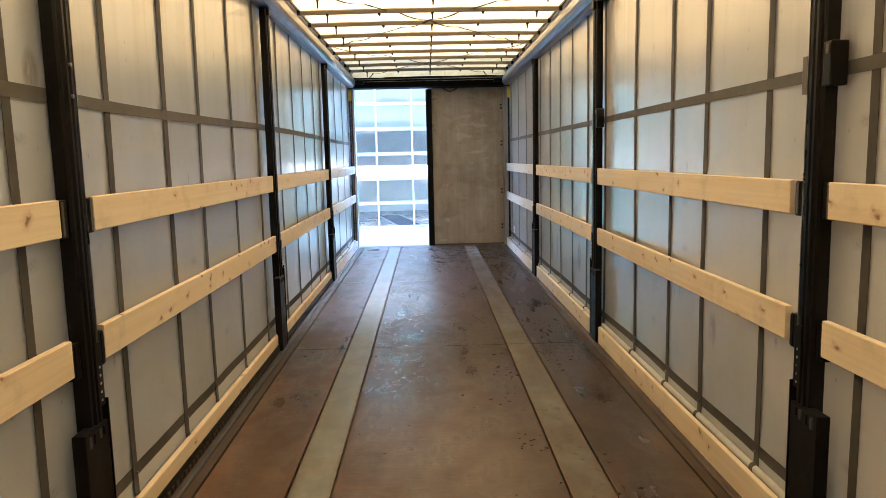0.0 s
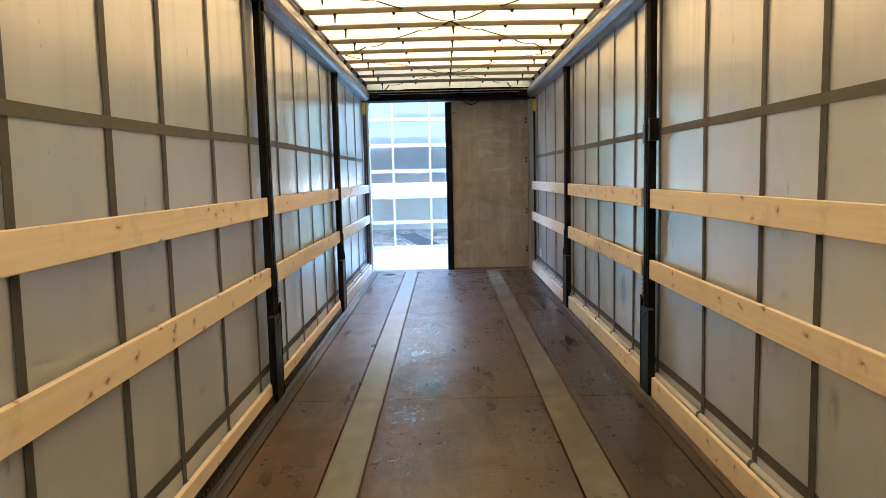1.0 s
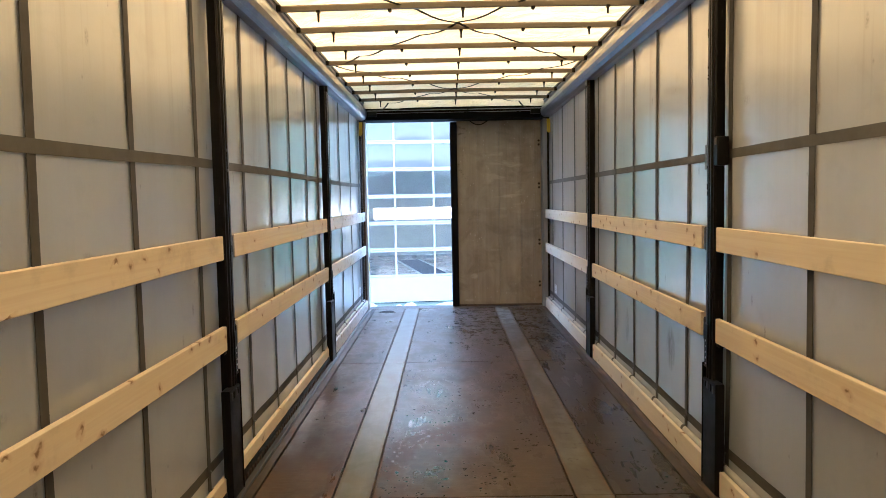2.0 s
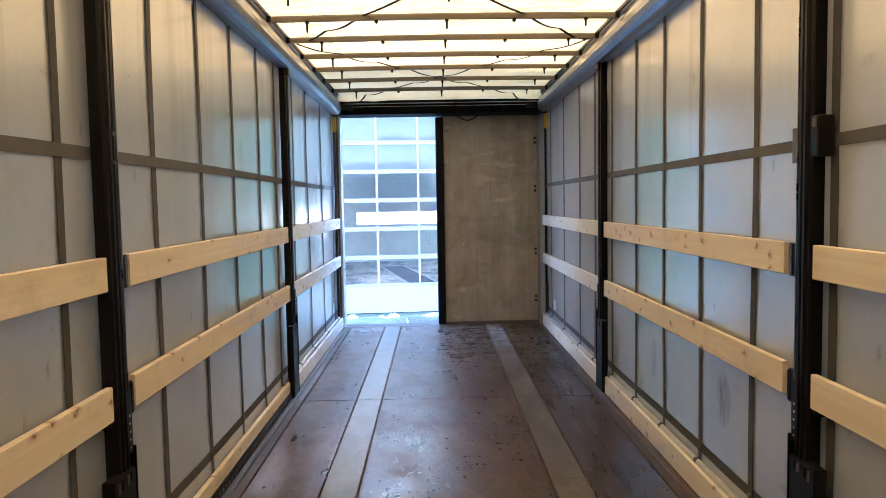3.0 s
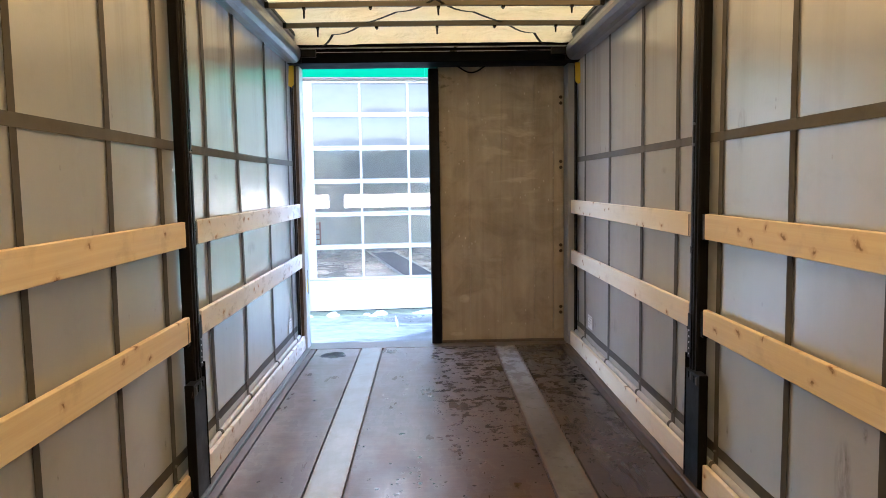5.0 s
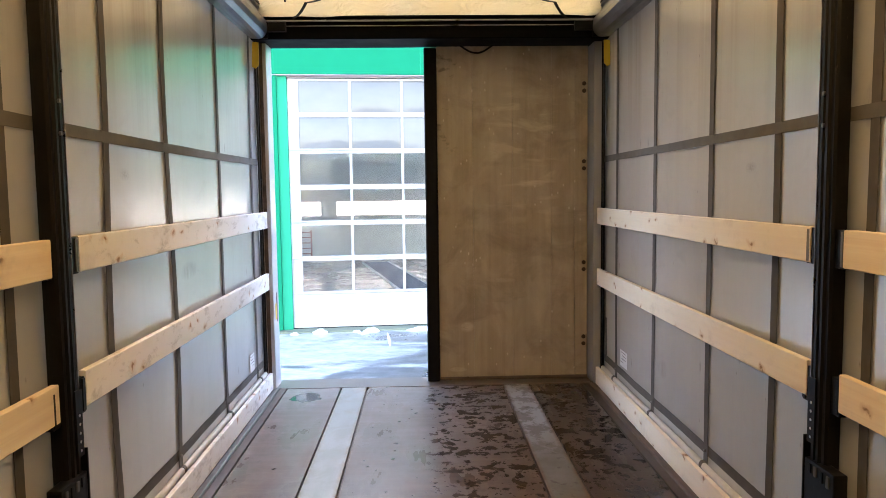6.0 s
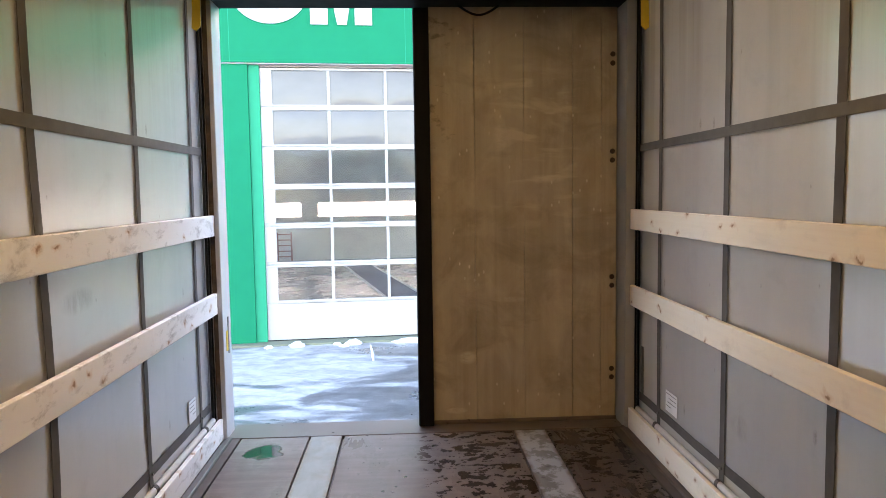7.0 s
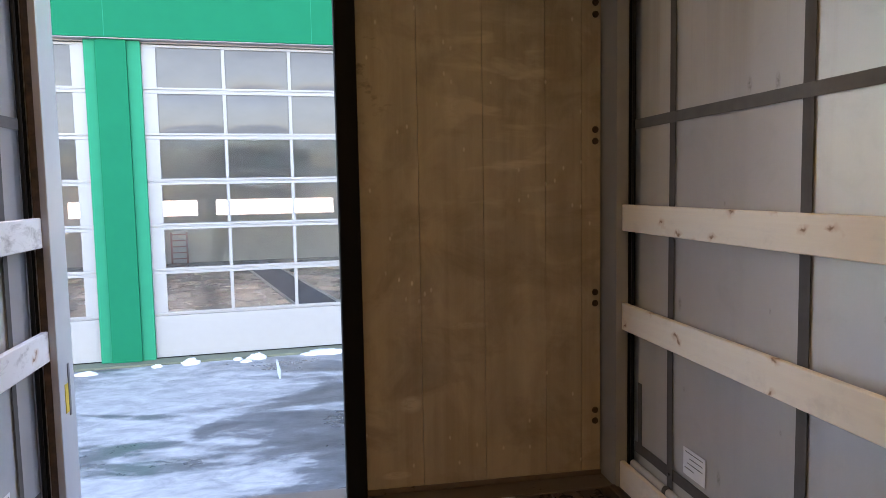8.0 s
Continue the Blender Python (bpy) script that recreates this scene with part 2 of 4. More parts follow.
def floor_material():
    """Film-faced plywood: worn brown, damp, splashed with water, grimy in places."""
    k = Nodes("worn_brown_plywood")
    x, y = k.axis("X"), k.axis("Y")
    rub = k.noise(k.vec((3.5, 0.55, 1)), 2.2, 7, 0.62)
    cross = k.noise(k.vec((0.7, 7, 1)), 2.0, 6, 0.65)
    fine = k.noise(k.vec((2.0, 9.0, 1), (6, 2, 0)), 6.0, 6, 0.7)
    blot = k.noise(k.vec(), 1.5, 5, 0.6, 0.6)
    base = k.mix(k.ramp(rub, (0.3, 0.0), (0.72, 1.0)), (0.053, 0.033, 0.022), (0.114, 0.073, 0.049))
    base = k.mix(k.math("MULTIPLY", k.ramp(cross, (0.5, 0.0), (0.75, 1.0)), 0.5), base, (0.135, 0.078, 0.044))
    base = k.mix(k.math("MULTIPLY", k.ramp(fine, (0.50, 0.0), (0.66, 1.0)), 0.55), base, (0.135, 0.093, 0.064))
    base = k.mix(k.math("MULTIPLY", k.ramp(blot, (0.48, 0.0), (0.66, 1.0)), 0.7), base, (0.044, 0.030, 0.023))
    rust = k.ramp(k.noise(k.vec((1, 1.4, 1), (9, 2, 0)), 1.1, 6, 0.65), (0.58, 0.0), (0.74, 1.0))
    base = k.mix(k.math("MULTIPLY", rust, 0.5), base, (0.15, 0.065, 0.024))
    rim = k.math("MULTIPLY", k.math("MULTIPLY", k.span(k.math("ABSOLUTE", x), 0.80, 1.13), k.span(y, 5.5, 2.5)), k.ramp(rub, (0.3, 0.2), (0.6, 1.0)))
    base = k.mix(k.math("MULTIPLY", rim, 0.6), base, (0.17, 0.078, 0.024))
    # rust bleeding in from the strips
    beside = k.math("ABSOLUTE", k.math("SUBTRACT", k.math("ABSOLUTE", x), 0.611))
    bleed = k.math("MULTIPLY", k.span(beside, 0.150, 0.100), k.ramp(k.noise(k.vec((1, 2.2, 1), (4, 4, 0)), 2.6, 5, 0.65), (0.36, 0.0), (0.62, 1.0)))
    base = k.mix(k.math("MULTIPLY", bleed, 0.75), base, (0.105, 0.043, 0.016))
    # grey wear near the doors, with the doorway's sheen put into the colour
    worn = k.math("MULTIPLY", k.span(y, 8.8, 11.8), k.ramp(cross, (0.3, 0.3), (0.7, 0.8)))
    base = k.mix(worn, base, (0.215, 0.185, 0.168))
    # right half darker: patchy grime, plus the shut leaf's dark reflection put into the colour
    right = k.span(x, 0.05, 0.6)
    dark_patch = k.ramp(k.noise(k.vec((1.2, 1.0, 1), (5, 2, 0)), 2.6, 7, 0.68, 0.5), (0.30, 0.0), (0.56, 1.0))
    dark_patch = k.math("MULTIPLY", dark_patch, k.math("MULTIPLY", right, 0.80))
    base = k.mix(dark_patch, base, (0.036, 0.026, 0.021))
    lane = k.math("MULTIPLY", k.span(x, 0.70, 0.72), k.math("MULTIPLY", k.span(y, 2.0, 6.0), k.ramp(k.noise(k.vec((1, 0.8, 1), (1, 7, 0)), 2.0, 6, 0.66), (0.34, 0.9), (0.70, 0.25))))
    base = k.mix(lane, base, (0.034, 0.023, 0.018))
    blob = k.ramp(k.noise(k.vec((1.5, 1.7, 1), (2, 4, 0)), 7.5, 4, 0.62, 0.3), (0.555, 0.0), (0.58, 1.0))
    blob = k.math("MULTIPLY", blob, k.math("MULTIPLY", k.span(y, 9.0, 10.4), k.span(x, -0.10, 0.06)))
    pool = k.ramp(k.noise(k.vec((1.6, 2.1, 1), (7, 1, 0)), 3.4, 5, 0.62, 0.4), (0.565, 0.0), (0.59, 1.0))
    pool = k.math("MULTIPLY", pool, k.math("MULTIPLY", k.span(y, 9.9, 10.6), k.span(x, -0.04, 0.06)))
    blob = k.math("MAXIMUM", blob, pool)
    wet = k.math("MAXIMUM", wet_spots(k), blob)
    px, py = k.math("MULTIPLY", k.math("ADD", x, 0.93), 7.0), k.math("MULTIPLY", k.math("SUBTRACT", y, 11.64), 7.0)
    ripple = k.math("MULTIPLY", k.noise(k.vec(), 7, 3), 1.6)
    far = k.math("ADD", k.math("ADD", k.math("MULTIPLY", px, px), k.math("MULTIPLY", py, py)), ripple)
    wet = k.math("MAXIMUM", wet, k.ramp(k.math("MULTIPLY", far, 0.5), (0.60, 1.0), (0.72, 0.0)))
    # wet darkening, deepened to black: the mirrored dark leaf put into the colour
    base = k.mix(k.math("MULTIPLY", wet, 0.9), base, (0.010, 0.007, 0.006))
    damp = k.ramp(k.noise(k.vec((1.6, 0.9, 1), (8, 1, 0)), 2.1, 5, 0.6), (0.40, 0.0), (0.60, 1.0))
    damp = k.math("MAXIMUM", damp, k.math("MULTIPLY", right, k.span(y, 3.0, 6.0)))
    rough = k.math("SUBTRACT", k.ramp(rub, (0.25, 0.34), (0.75, 0.48)), k.math("MULTIPLY", damp, 0.15))
    dry = k.math("SUBTRACT", 1.0, wet)
    rough = k.math("ADD", k.math("MULTIPLY", rough, dry), 0.03)
    k.set(Base_Color=base, Roughness=rough, Specular_IOR_Level=0.22, Coat_Weight=k.math("MULTIPLY", k.math("ADD", 0.04, k.math("MULTIPLY", damp, 0.2)), k.math("SUBTRACT", 1.0, blob)), Coat_Roughness=k.math("MULTIPLY", rough, 0.85), Coat_IOR=1.4)
    relief = k.math("ADD", k.math("MULTIPLY", k.math("MULTIPLY", rub, dry), 0.35), k.math("MULTIPLY", wet, 0.16))
    relief = k.math("ADD", relief, k.math("MULTIPLY", k.math("MULTIPLY", k.math("ADD", cross, fine), dry), 0.2))
    k.bump(relief, 0.4, 0.006)
    return k.mat


def steel_strip_material():
    k = Nodes("worn_galvanised_strip")
    n = k.noise(k.vec((3, 0.6, 1)), 3.0, 6, 0.62)
    patch = k.noise(k.vec(), 2.3, 5, 0.6)
    scratch = k.noise(k.vec((60, 1.5, 1)), 1.0, 3)
    base = k.mix(k.ramp(n, (0.3, 0.0), (0.7, 1.0)), (0.125, 0.128, 0.112), (0.24, 0.245, 0.222))
    base = k.mix(k.math("MULTIPLY", k.ramp(patch, (0.56, 0.0), (0.72, 1.0)), 0.6), base, (0.16, 0.10, 0.055))
    film = k.ramp(k.noise(k.vec((1, 0.8, 1), (3, 9, 0)), 5.5, 6, 0.68, 0.4), (0.46, 0.0), (0.62, 1.0))
    base = k.mix(k.math("MULTIPLY", film, 0.4), base, (0.105, 0.098, 0.075))
    right = k.span(k.axis("X"), 0.0, 0.3)
    brown = k.ramp(k.noise(k.vec((1, 0.7, 1), (1, 6, 0)), 2.2, 5, 0.6), (0.34, 0.0), (0.54, 1.0))
    base = k.mix(k.math("MULTIPLY", k.math("MULTIPLY", brown, k.math("MULTIPLY", right, k.span(k.axis("Y"), 10.9, 9.7))), 0.88), base, (0.085, 0.066, 0.044))
    spots = k.ramp(k.noise(k.vec((1, 1, 1), (1, 6, 0)), 15, 4, 0.6), (0.58, 0.0), (0.66, 1.0))
    base = k.mix(k.math("MULTIPLY", k.math("MULTIPLY", spots, right), 0.7), base, (0.05, 0.04, 0.032))
    scoured = k.math("MULTIPLY", k.math("MULTIPLY", right, k.span(k.axis("Y"), 10.3, 11.0)), k.ramp(k.noise(k.vec((1, 0.8, 1), (7, 3, 0)), 8, 6, 0.68), (0.46, 0.0), (0.53, 1.0)))
    base = k.mix(k.math("MULTIPLY", scoured, 0.8), base, (0.44, 0.46, 0.485))
    side = k.math("ABSOLUTE", k.math("SUBTRACT", k.math("ABSOLUTE", k.axis("X")), 0.611))
    edge = k.math("MULTIPLY", k.span(side, 0.070, 0.093), k.ramp(k.noise(k.vec((1, 3, 1)), 3.0, 5), (0.32, 0.2), (0.6, 1.0)))
    base = k.mix(edge, base, (0.13, 0.065, 0.026))
    k.set(Base_Color=base, Metallic=0.3, Roughness=k.ramp(n, (0.3, 0.32), (0.7, 0.52)))
    k.bump(k.math("ADD", n, k.math("MULTIPLY", scratch, 0.3)), 0.15, 0.004)
    return k.mat


def edge_material():
    k = Nodes("dirty_edge_profile")
    n = k.noise(k.vec((6, 1.2, 6)), 3.0, 7, 0.65)
    base = k.mix(k.ramp(n, (0.35, 0.0), (0.7, 1.0)), (0.035, 0.026, 0.020), (0.13, 0.085, 0.055))
    k.set(Base_Color=base, Roughness=0.55, Metallic=0.1)
    k.bump(n, 0.3, 0.004)
    return k.mat


def roof_material():
    """Thin cream tarpaulin that lets daylight through."""
    k = Nodes("cream_roof_tarpaulin")
    n = k.noise(k.vec((1.2, 2.6, 1)), 2.0, 6, 0.6, 0.5)
    stain = k.ramp(k.noise(k.vec((2, 1, 1), (3, 1, 0)), 1.4, 5, 0.65), (0.5, 0.0), (0.72, 1.0))
    tone = k.mix(k.ramp(n, (0.3, 0.0), (0.7, 1.0)), (0.86, 0.465, 0.122), (1.0, 0.625, 0.215))
    tone = k.mix(k.math("MULTIPLY", stain, 0.4), tone, (0.60, 0.45, 0.25))
    thin = k.node("ShaderNodeBsdfTranslucent")
    k.put(thin.inputs["Color"], tone)
    k.set(Base_Color=(0.72, 0.66, 0.52), Roughness=0.5)
    fold = k.noise(k.vec((2.2, 3.2, 1), (1, 5, 0)), 1.6, 3, 0.5, 1.2)
    k.bump(k.math("ADD", n, k.math("MULTIPLY", fold, 2.0)), 0.7, 0.05)
    k.put(thin.inputs["Normal"], k.bsdf.inputs["Normal"].links[0].from_socket)
    blend = k.node("ShaderNodeMixShader")
    blend.inputs[0].default_value = 0.165
    k.put(blend.inputs[1], k.bsdf.outputs[0])
    k.put(blend.inputs[2], thin.outputs[0])
    k.put(k.tree.nodes["Material Output"].inputs["Surface"], blend.outputs[0])
    return k.mat


def leaf_material():
    """Brown faced plywood of the door leaf, smeared with dust, each board a little different."""
    k = Nodes("dusty_brown_door_board")
    x, z = k.axis("X"), k.axis("Z")
    run = k.noise(k.vec((16, 1, 0.35)), 1.6, 6, 0.62)
    broad = k.noise(k.vec((4.5, 1, 0.28), (2, 0, 5)), 1.5, 4, 0.55)
    smear = k.ramp(k.noise(k.vec((2.6, 1, 1.1)), 2.0, 6, 0.62, 0.8), (0.44, 0.0), (0.68, 1.0))
    base = k.mix(k.ramp(run, (0.3, 0.0), (0.7, 1.0)), (0.305, 0.256, 0.188), (0.400, 0.342, 0.257))
    each = k.node("ShaderNodeObjectInfo").outputs["Random"]
    base = k.mix(k.math("MULTIPLY", each, 0.35), base, (0.235, 0.200, 0.150))
    base = k.mix(k.math("MULTIPLY", k.ramp(broad, (0.46, 0.0), (0.60, 1.0)), 0.5), base, (0.40, 0.347, 0.262))
    base = k.mix(k.math("MULTIPLY", smear, 0.38), base, (0.54, 0.475, 0.375))
    # grime in loose patches
    dark_patch = k.ramp(k.noise(k.vec((1.8, 1, 2.4), (3, 0, 8)), 1.8, 6, 0.62, 0.6), (0.50, 0.0), (0.72, 1.0))
    base = k.mix(k.math("MULTIPLY", dark_patch, 0.5), base, (0.15, 0.122, 0.088))
    # wiped arm-wide swipes across the upper middle
    wiped = k.math("MULTIPLY", k.math("MULTIPLY", k.span(x, 0.34, 0.55), k.span(x, 1.0, 0.88)), k.math("MULTIPLY", k.span(z, 1.15, 1.4), k.span(z, 2.3, 2.1)))
    slant = k.node("ShaderNodeMapping")
    k.put(slant.inputs["Vector"], k.coords)
    slant.inputs["Rotation"].default_value = (0, radians(-35), 0)
    slant.inputs["Scale"].default_value = (2.2, 1, 9.0)
    arm = k.ramp(k.noise(slant.outputs[0], 1.1, 3, 0.5, 0.5), (0.50, 0.0), (0.58, 1.0))
    base = k.mix(k.math("MULTIPLY", k.math("MULTIPLY", arm, wiped), 0.45), base, (0.58, 0.505, 0.39))
    # knocks where loads have struck the board
    knocks = k.math("MULTIPLY", k.math("MULTIPLY", k.span(x, 0.12, 0.2), k.span(x, 0.42, 0.34)), k.math("MULTIPLY", k.span(z, 0.86, 0.98), k.span(z, 1.26, 1.12)))
    nick = k.cells(k.flat(k.vec((1, 1, 1), (2, 0, 3)), "XZ", (34, 17)))
    nick = k.math("MULTIPLY", k.ramp(nick.outputs["Distance"], (0.12, 1.0), (0.24, 0.0)), k.math("LESS_THAN", k.chance(nick), 0.3))
    base = k.mix(k.math("MULTIPLY", k.math("MULTIPLY", nick, knocks), 0.8), base, (0.68, 0.63, 0.54))
    fleck = k.cells(k.flat(k.vec((1, 1, 1), (4, 0, 9)), "XZ", (23, 12)))
    fleck = k.math("MULTIPLY", k.ramp(fleck.outputs["Distance"], (0.05, 1.0), (0.16, 0.0)), k.math("LESS_THAN", k.chance(fleck), 0.05))
    base = k.mix(k.math("MULTIPLY", fleck, 0.7), base, (0.62, 0.57, 0.48))
    high = k.cells(k.flat(k.vec((1, 1, 1), (6, 0, 2)), "XZ", (30, 16)))
    high = k.math("MULTIPLY", k.ramp(high.outputs["Distance"], (0.08, 1.0), (0.22, 0.0)), k.math("LESS_THAN", k.chance(high), 0.3))
    high = k.math("MULTIPLY", high, k.math("MULTIPLY", k.math("MULTIPLY", k.span(x, 0.36, 0.4), k.span(x, 0.50, 0.46)), k.span(z, 1.72, 1.9)))
    base = k.mix(k.math("MULTIPLY", high, 0.6), base, (0.62, 0.57, 0.48))
    dark_mark = k.ramp(k.noise(k.vec((2.6, 1, 4.2), (1, 0, 6)), 2.6, 4, 0.6), (0.60, 0.0), (0.68, 1.0))
    dark_mark = k.math("MULTIPLY", dark_mark, k.math("MULTIPLY", k.span(x, 0.3, 0.18), k.span(z, 1.5, 1.9)))
    base = k.mix(k.math("MULTIPLY", dark_mark, 0.6), base, (0.07, 0.05, 0.034))
    # pale scuffs: x, z, half width, half height, strength
    grain = k.ramp(k.noise(k.vec((9, 1, 22)), 1.0, 5, 0.7), (0.38, 0.0), (0.58, 1.0))
    for cx, cz, rx, rz, pale in ((0.18, 0.085, 0.075, 0.022, 0.7), (0.255, 0.42, 0.06, 0.045, 0.55), (0.52, 0.78, 0.12, 0.02, 0.3), (0.75, 1.52, 0.14, 0.03, 0.35), (0.47, 1.78, 0.05, 0.09, 0.3), (0.86, 1.95, 0.05, 0.16, 0.25)):
        u = k.math("MULTIPLY", k.math("SUBTRACT", x, cx), 1 / rx)
        v = k.math("MULTIPLY", k.math("SUBTRACT", z, cz), 1 / rz)
        near = k.span(k.math("ADD", k.math("MULTIPLY", u, u), k.math("MULTIPLY", v, v)), 1.0, 0.2)
        base = k.mix(k.math("MULTIPLY", k.math("MULTIPLY", near, grain), pale), base, (0.60, 0.55, 0.46))
    k.set(Base_Color=base, Roughness=k.ramp(smear, (0.0, 0.42), (1.0, 0.62)))
    k.bump(run, 0.12, 0.004)
    return k.mat


def plain(name, tone, rough=0.5, metal=0.0, vary=0.18, scale=6.0, relief=0.1, gloss=0.5):
    k = Nodes(name)
    n = k.noise(k.vec(), scale, 6, 0.62)
    k.set(Base_Color=k.mix(n, tuple(c * (1 - vary) for c in tone), tuple(min(1, c * (1 + vary)) for c in tone)))
    k.set(Roughness=k.ramp(n, (0.3, max(0.02, rough - 0.06)), (0.7, min(1, rough + 0.08))), Metallic=metal, Specular_IOR_Level=gloss)
    if relief:
        k.bump(n, relief, 0.004)
    return k.mat


def ground_material():
    """Wet concrete yard, thin trodden snow lying in smeared patches that thin out at their rims."""
    k = Nodes("wet_concrete_with_snow")
    n = k.noise(k.vec(), 1.3, 7, 0.62)
    grit = k.noise(k.vec(), 26, 5, 0.6)
    wide = k.noise(k.vec((0.62, 1.25, 1), (0.4, 0.2, 0)), 0.85, 5, 0.55, 0.9)
    crumb = k.noise(k.vec((1.0, 1.7, 1), (4, 1, 0)), 2.6, 7, 0.66, 0.5)
    streak = k.noise(k.vec((0.8, 4.5, 1), (2, 6, 0)), 2.2, 6, 0.6, 0.3)
    drift = k.math("ADD", wide, k.math("MULTIPLY", k.math("SUBTRACT", crumb, 0.5), 0.34))
    drift = k.math("ADD", drift, k.math("MULTIPLY", k.math("SUBTRACT", streak, 0.5), 0.16))
    drift = k.math("ADD", drift, k.math("MULTIPLY", k.span(k.axis("X"), 0.2, -2.2), 0.13))
    cover = k.ramp(drift, (0.52, 0.0), (0.575, 0.62), (0.66, 1.0))
    base = k.mix(n, (0.044, 0.043, 0.042), (0.080, 0.078, 0.076))
    base = k.mix(k.math("MULTIPLY", grit, 0.35), base, (0.05, 0.049, 0.047))
    slush = k.ramp(drift, (0.36, 0.0), (0.54, 1.0))
    base = k.mix(k.math("MULTIPLY", slush, 0.45), base, (0.19, 0.194, 0.20))
    base = k.mix(cover, base, k.mix(k.ramp(crumb, (0.35, 0.0), (0.65, 1.0)), (0.230, 0.224, 0.214), (0.390, 0.376, 0.356)))
    rough = k.mix(cover, k.ramp(n, (0.35, 0.22), (0.65, 0.5)), (0.75, 0.75, 0.75))
    k.set(Base_Color=base, Roughness=rough)
    k.bump(k.math("ADD", k.math("MULTIPLY", cover, 0.8), k.math("MULTIPLY", k.math("ADD", n, grit), 0.2)), 0.4, 0.03)
    return k.mat


def glass_material(name, clear=True):
    k = Nodes(name)
    if clear:
        see = k.node("ShaderNodeBsdfTransparent")
        k.put(see.inputs["Color"], (0.86, 0.87, 0.87))
        gloss = k.node("ShaderNodeBsdfGlossy")
        gloss.inputs["Roughness"].default_value = 0.03
        fresnel = k.node("ShaderNodeFresnel")
        fresnel.inputs["IOR"].default_value = 1.2
        wave = k.node("ShaderNodeBump")
        wave.inputs["Strength"].default_value, wave.inputs["Distance"].default_value = 0.10, 0.03
        k.put(wave.inputs["Height"], k.noise(k.vec((1, 1, 1.6)), 2.6, 2))
        k.put(gloss.inputs["Normal"], wave.outputs[0])
        blend = k.node("ShaderNodeMixShader")
        k.put(blend.inputs[0], fresnel.outputs[0])
        k.put(blend.inputs[1], see.outputs[0])
        k.put(blend.inputs[2], gloss.outputs[0])
        haze = k.node("ShaderNodeBsdfDiffuse")
        k.put(haze.inputs["Color"], (0.46, 0.45, 0.45))
        scuffed = k.node("ShaderNodeMixShader")
        k.put(scuffed.inputs[0], k.ramp(k.noise(k.vec((1, 1, 1.8)), 3.5, 5, 0.6), (0.3, 0.015), (0.7, 0.065)))
        k.put(scuffed.inputs[1], blend.outputs[0])
        k.put(scuffed.inputs[2], haze.outputs[0])
        blend = scuffed
        k.put(k.tree.nodes["Material Output"].inputs["Surface"], blend.outputs[0])
    else:
        n = k.noise(k.vec((1, 1, 2)), 2.2, 4)
        k.set(Base_Color=k.mix(n, (0.108, 0.101, 0.093), (0.141, 0.132, 0.121)), Roughness=0.1, Specular_IOR_Level=0.2)
        k.bump(k.noise(k.vec((1, 1, 1.6)), 1.1, 1), 0.12, 0.05)
    return k.mat


def frosted_material():
    """Frosted glazing that scatters the daylight behind it; the frosting is added to dim glare."""
    k = Nodes("frosted_glass")
    thin = k.node("ShaderNodeBsdfTranslucent")
    k.put(thin.inputs["Color"], k.mix(k.noise(k.vec(), 3.0, 3), (0.58, 0.58, 0.58), (0.66, 0.66, 0.66)))
    blend = k.node("ShaderNodeMixShader")
    blend.inputs[0].default_value = 0.85
    k.set(Base_Color=(0.6, 0.6, 0.6), Roughness=0.3)
    k.put(blend.inputs[1], k.bsdf.outputs[0])
    k.put(blend.inputs[2], thin.outputs[0])
    k.put(k.tree.nodes["Material Output"].inputs["Surface"], blend.outputs[0])
    return k.mat


CURTAIN = curtain_material()
STRAP = strap_material("dark_grey_webbing", (0.075, 0.072, 0.068), 0.7)
HEM = strap_material("pale_grey_hem", (0.46, 0.455, 0.43), 0.5)
BELT = strap_material("grey_belt_webbing", (0.105, 0.102, 0.096), 0.65)
WEB = strap_material("black_roof_webbing", (0.020, 0.018, 0.016), 0.7)
BLACK = black_steel_material()
RUBBER = plain("black_rubber", (0.004, 0.004, 0.0042), 0.65, scale=20, gloss=0.15)
ALU = aluminium_material("dull_aluminium", (0.36, 0.375, 0.41), 0.36)
BOW = aluminium_material("roof_bow_steel", (0.17, 0.145, 0.11), 0.42, 0.6)
PALE = plain("pale_scuffed_steel", (0.50, 0.51, 0.53), 0.34, 0.4, scale=3)
SPRUCE = spruce_material()
PLY = floor_material()
STRIP = steel_strip_material()
EDGE = edge_material()
RUSTY = plain("rust_stained_edge", (0.048, 0.031, 0.020), 0.45, 0.1, vary=0.6, scale=5, relief=0.25)
SILL = plain("dirty_sill_steel", (0.12, 0.095, 0.080), 0.32, 0.2, vary=0.5, scale=9)
TARP = roof_material()
LEAF = leaf_material()
GREY_PAINT = plain("grey_frame_paint", (0.30, 0.30, 0.30), 0.42)
BARE = plain("bare_worn_steel", (0.42, 0.42, 0.43), 0.3, 0.9, vary=0.4, scale=9)
CLASP = plain("worn_clasp_steel", (0.10, 0.095, 0.085), 0.4, 0.5, scale=30)
BOLT = plain("rusty_bolt_head", (0.045, 0.028, 0.020), 0.5, 0.3, scale=40)
RIVET = plain("dull_rivet", (0.20, 0.20, 0.20), 0.42, 0.7, scale=40)
PIN = plain("hole_daylight", (0.7, 0.7, 0.72), 0.3, 0.8, scale=40)
MATT_BLACK = plain("matt_black_steel", (0.0018, 0.0018, 0.0018), 0.6, vary=0.5, gloss=0.06)
POST_PAINT = plain("pale_grey_post_paint", (0.28, 0.295, 0.315), 0.45, scale=3)
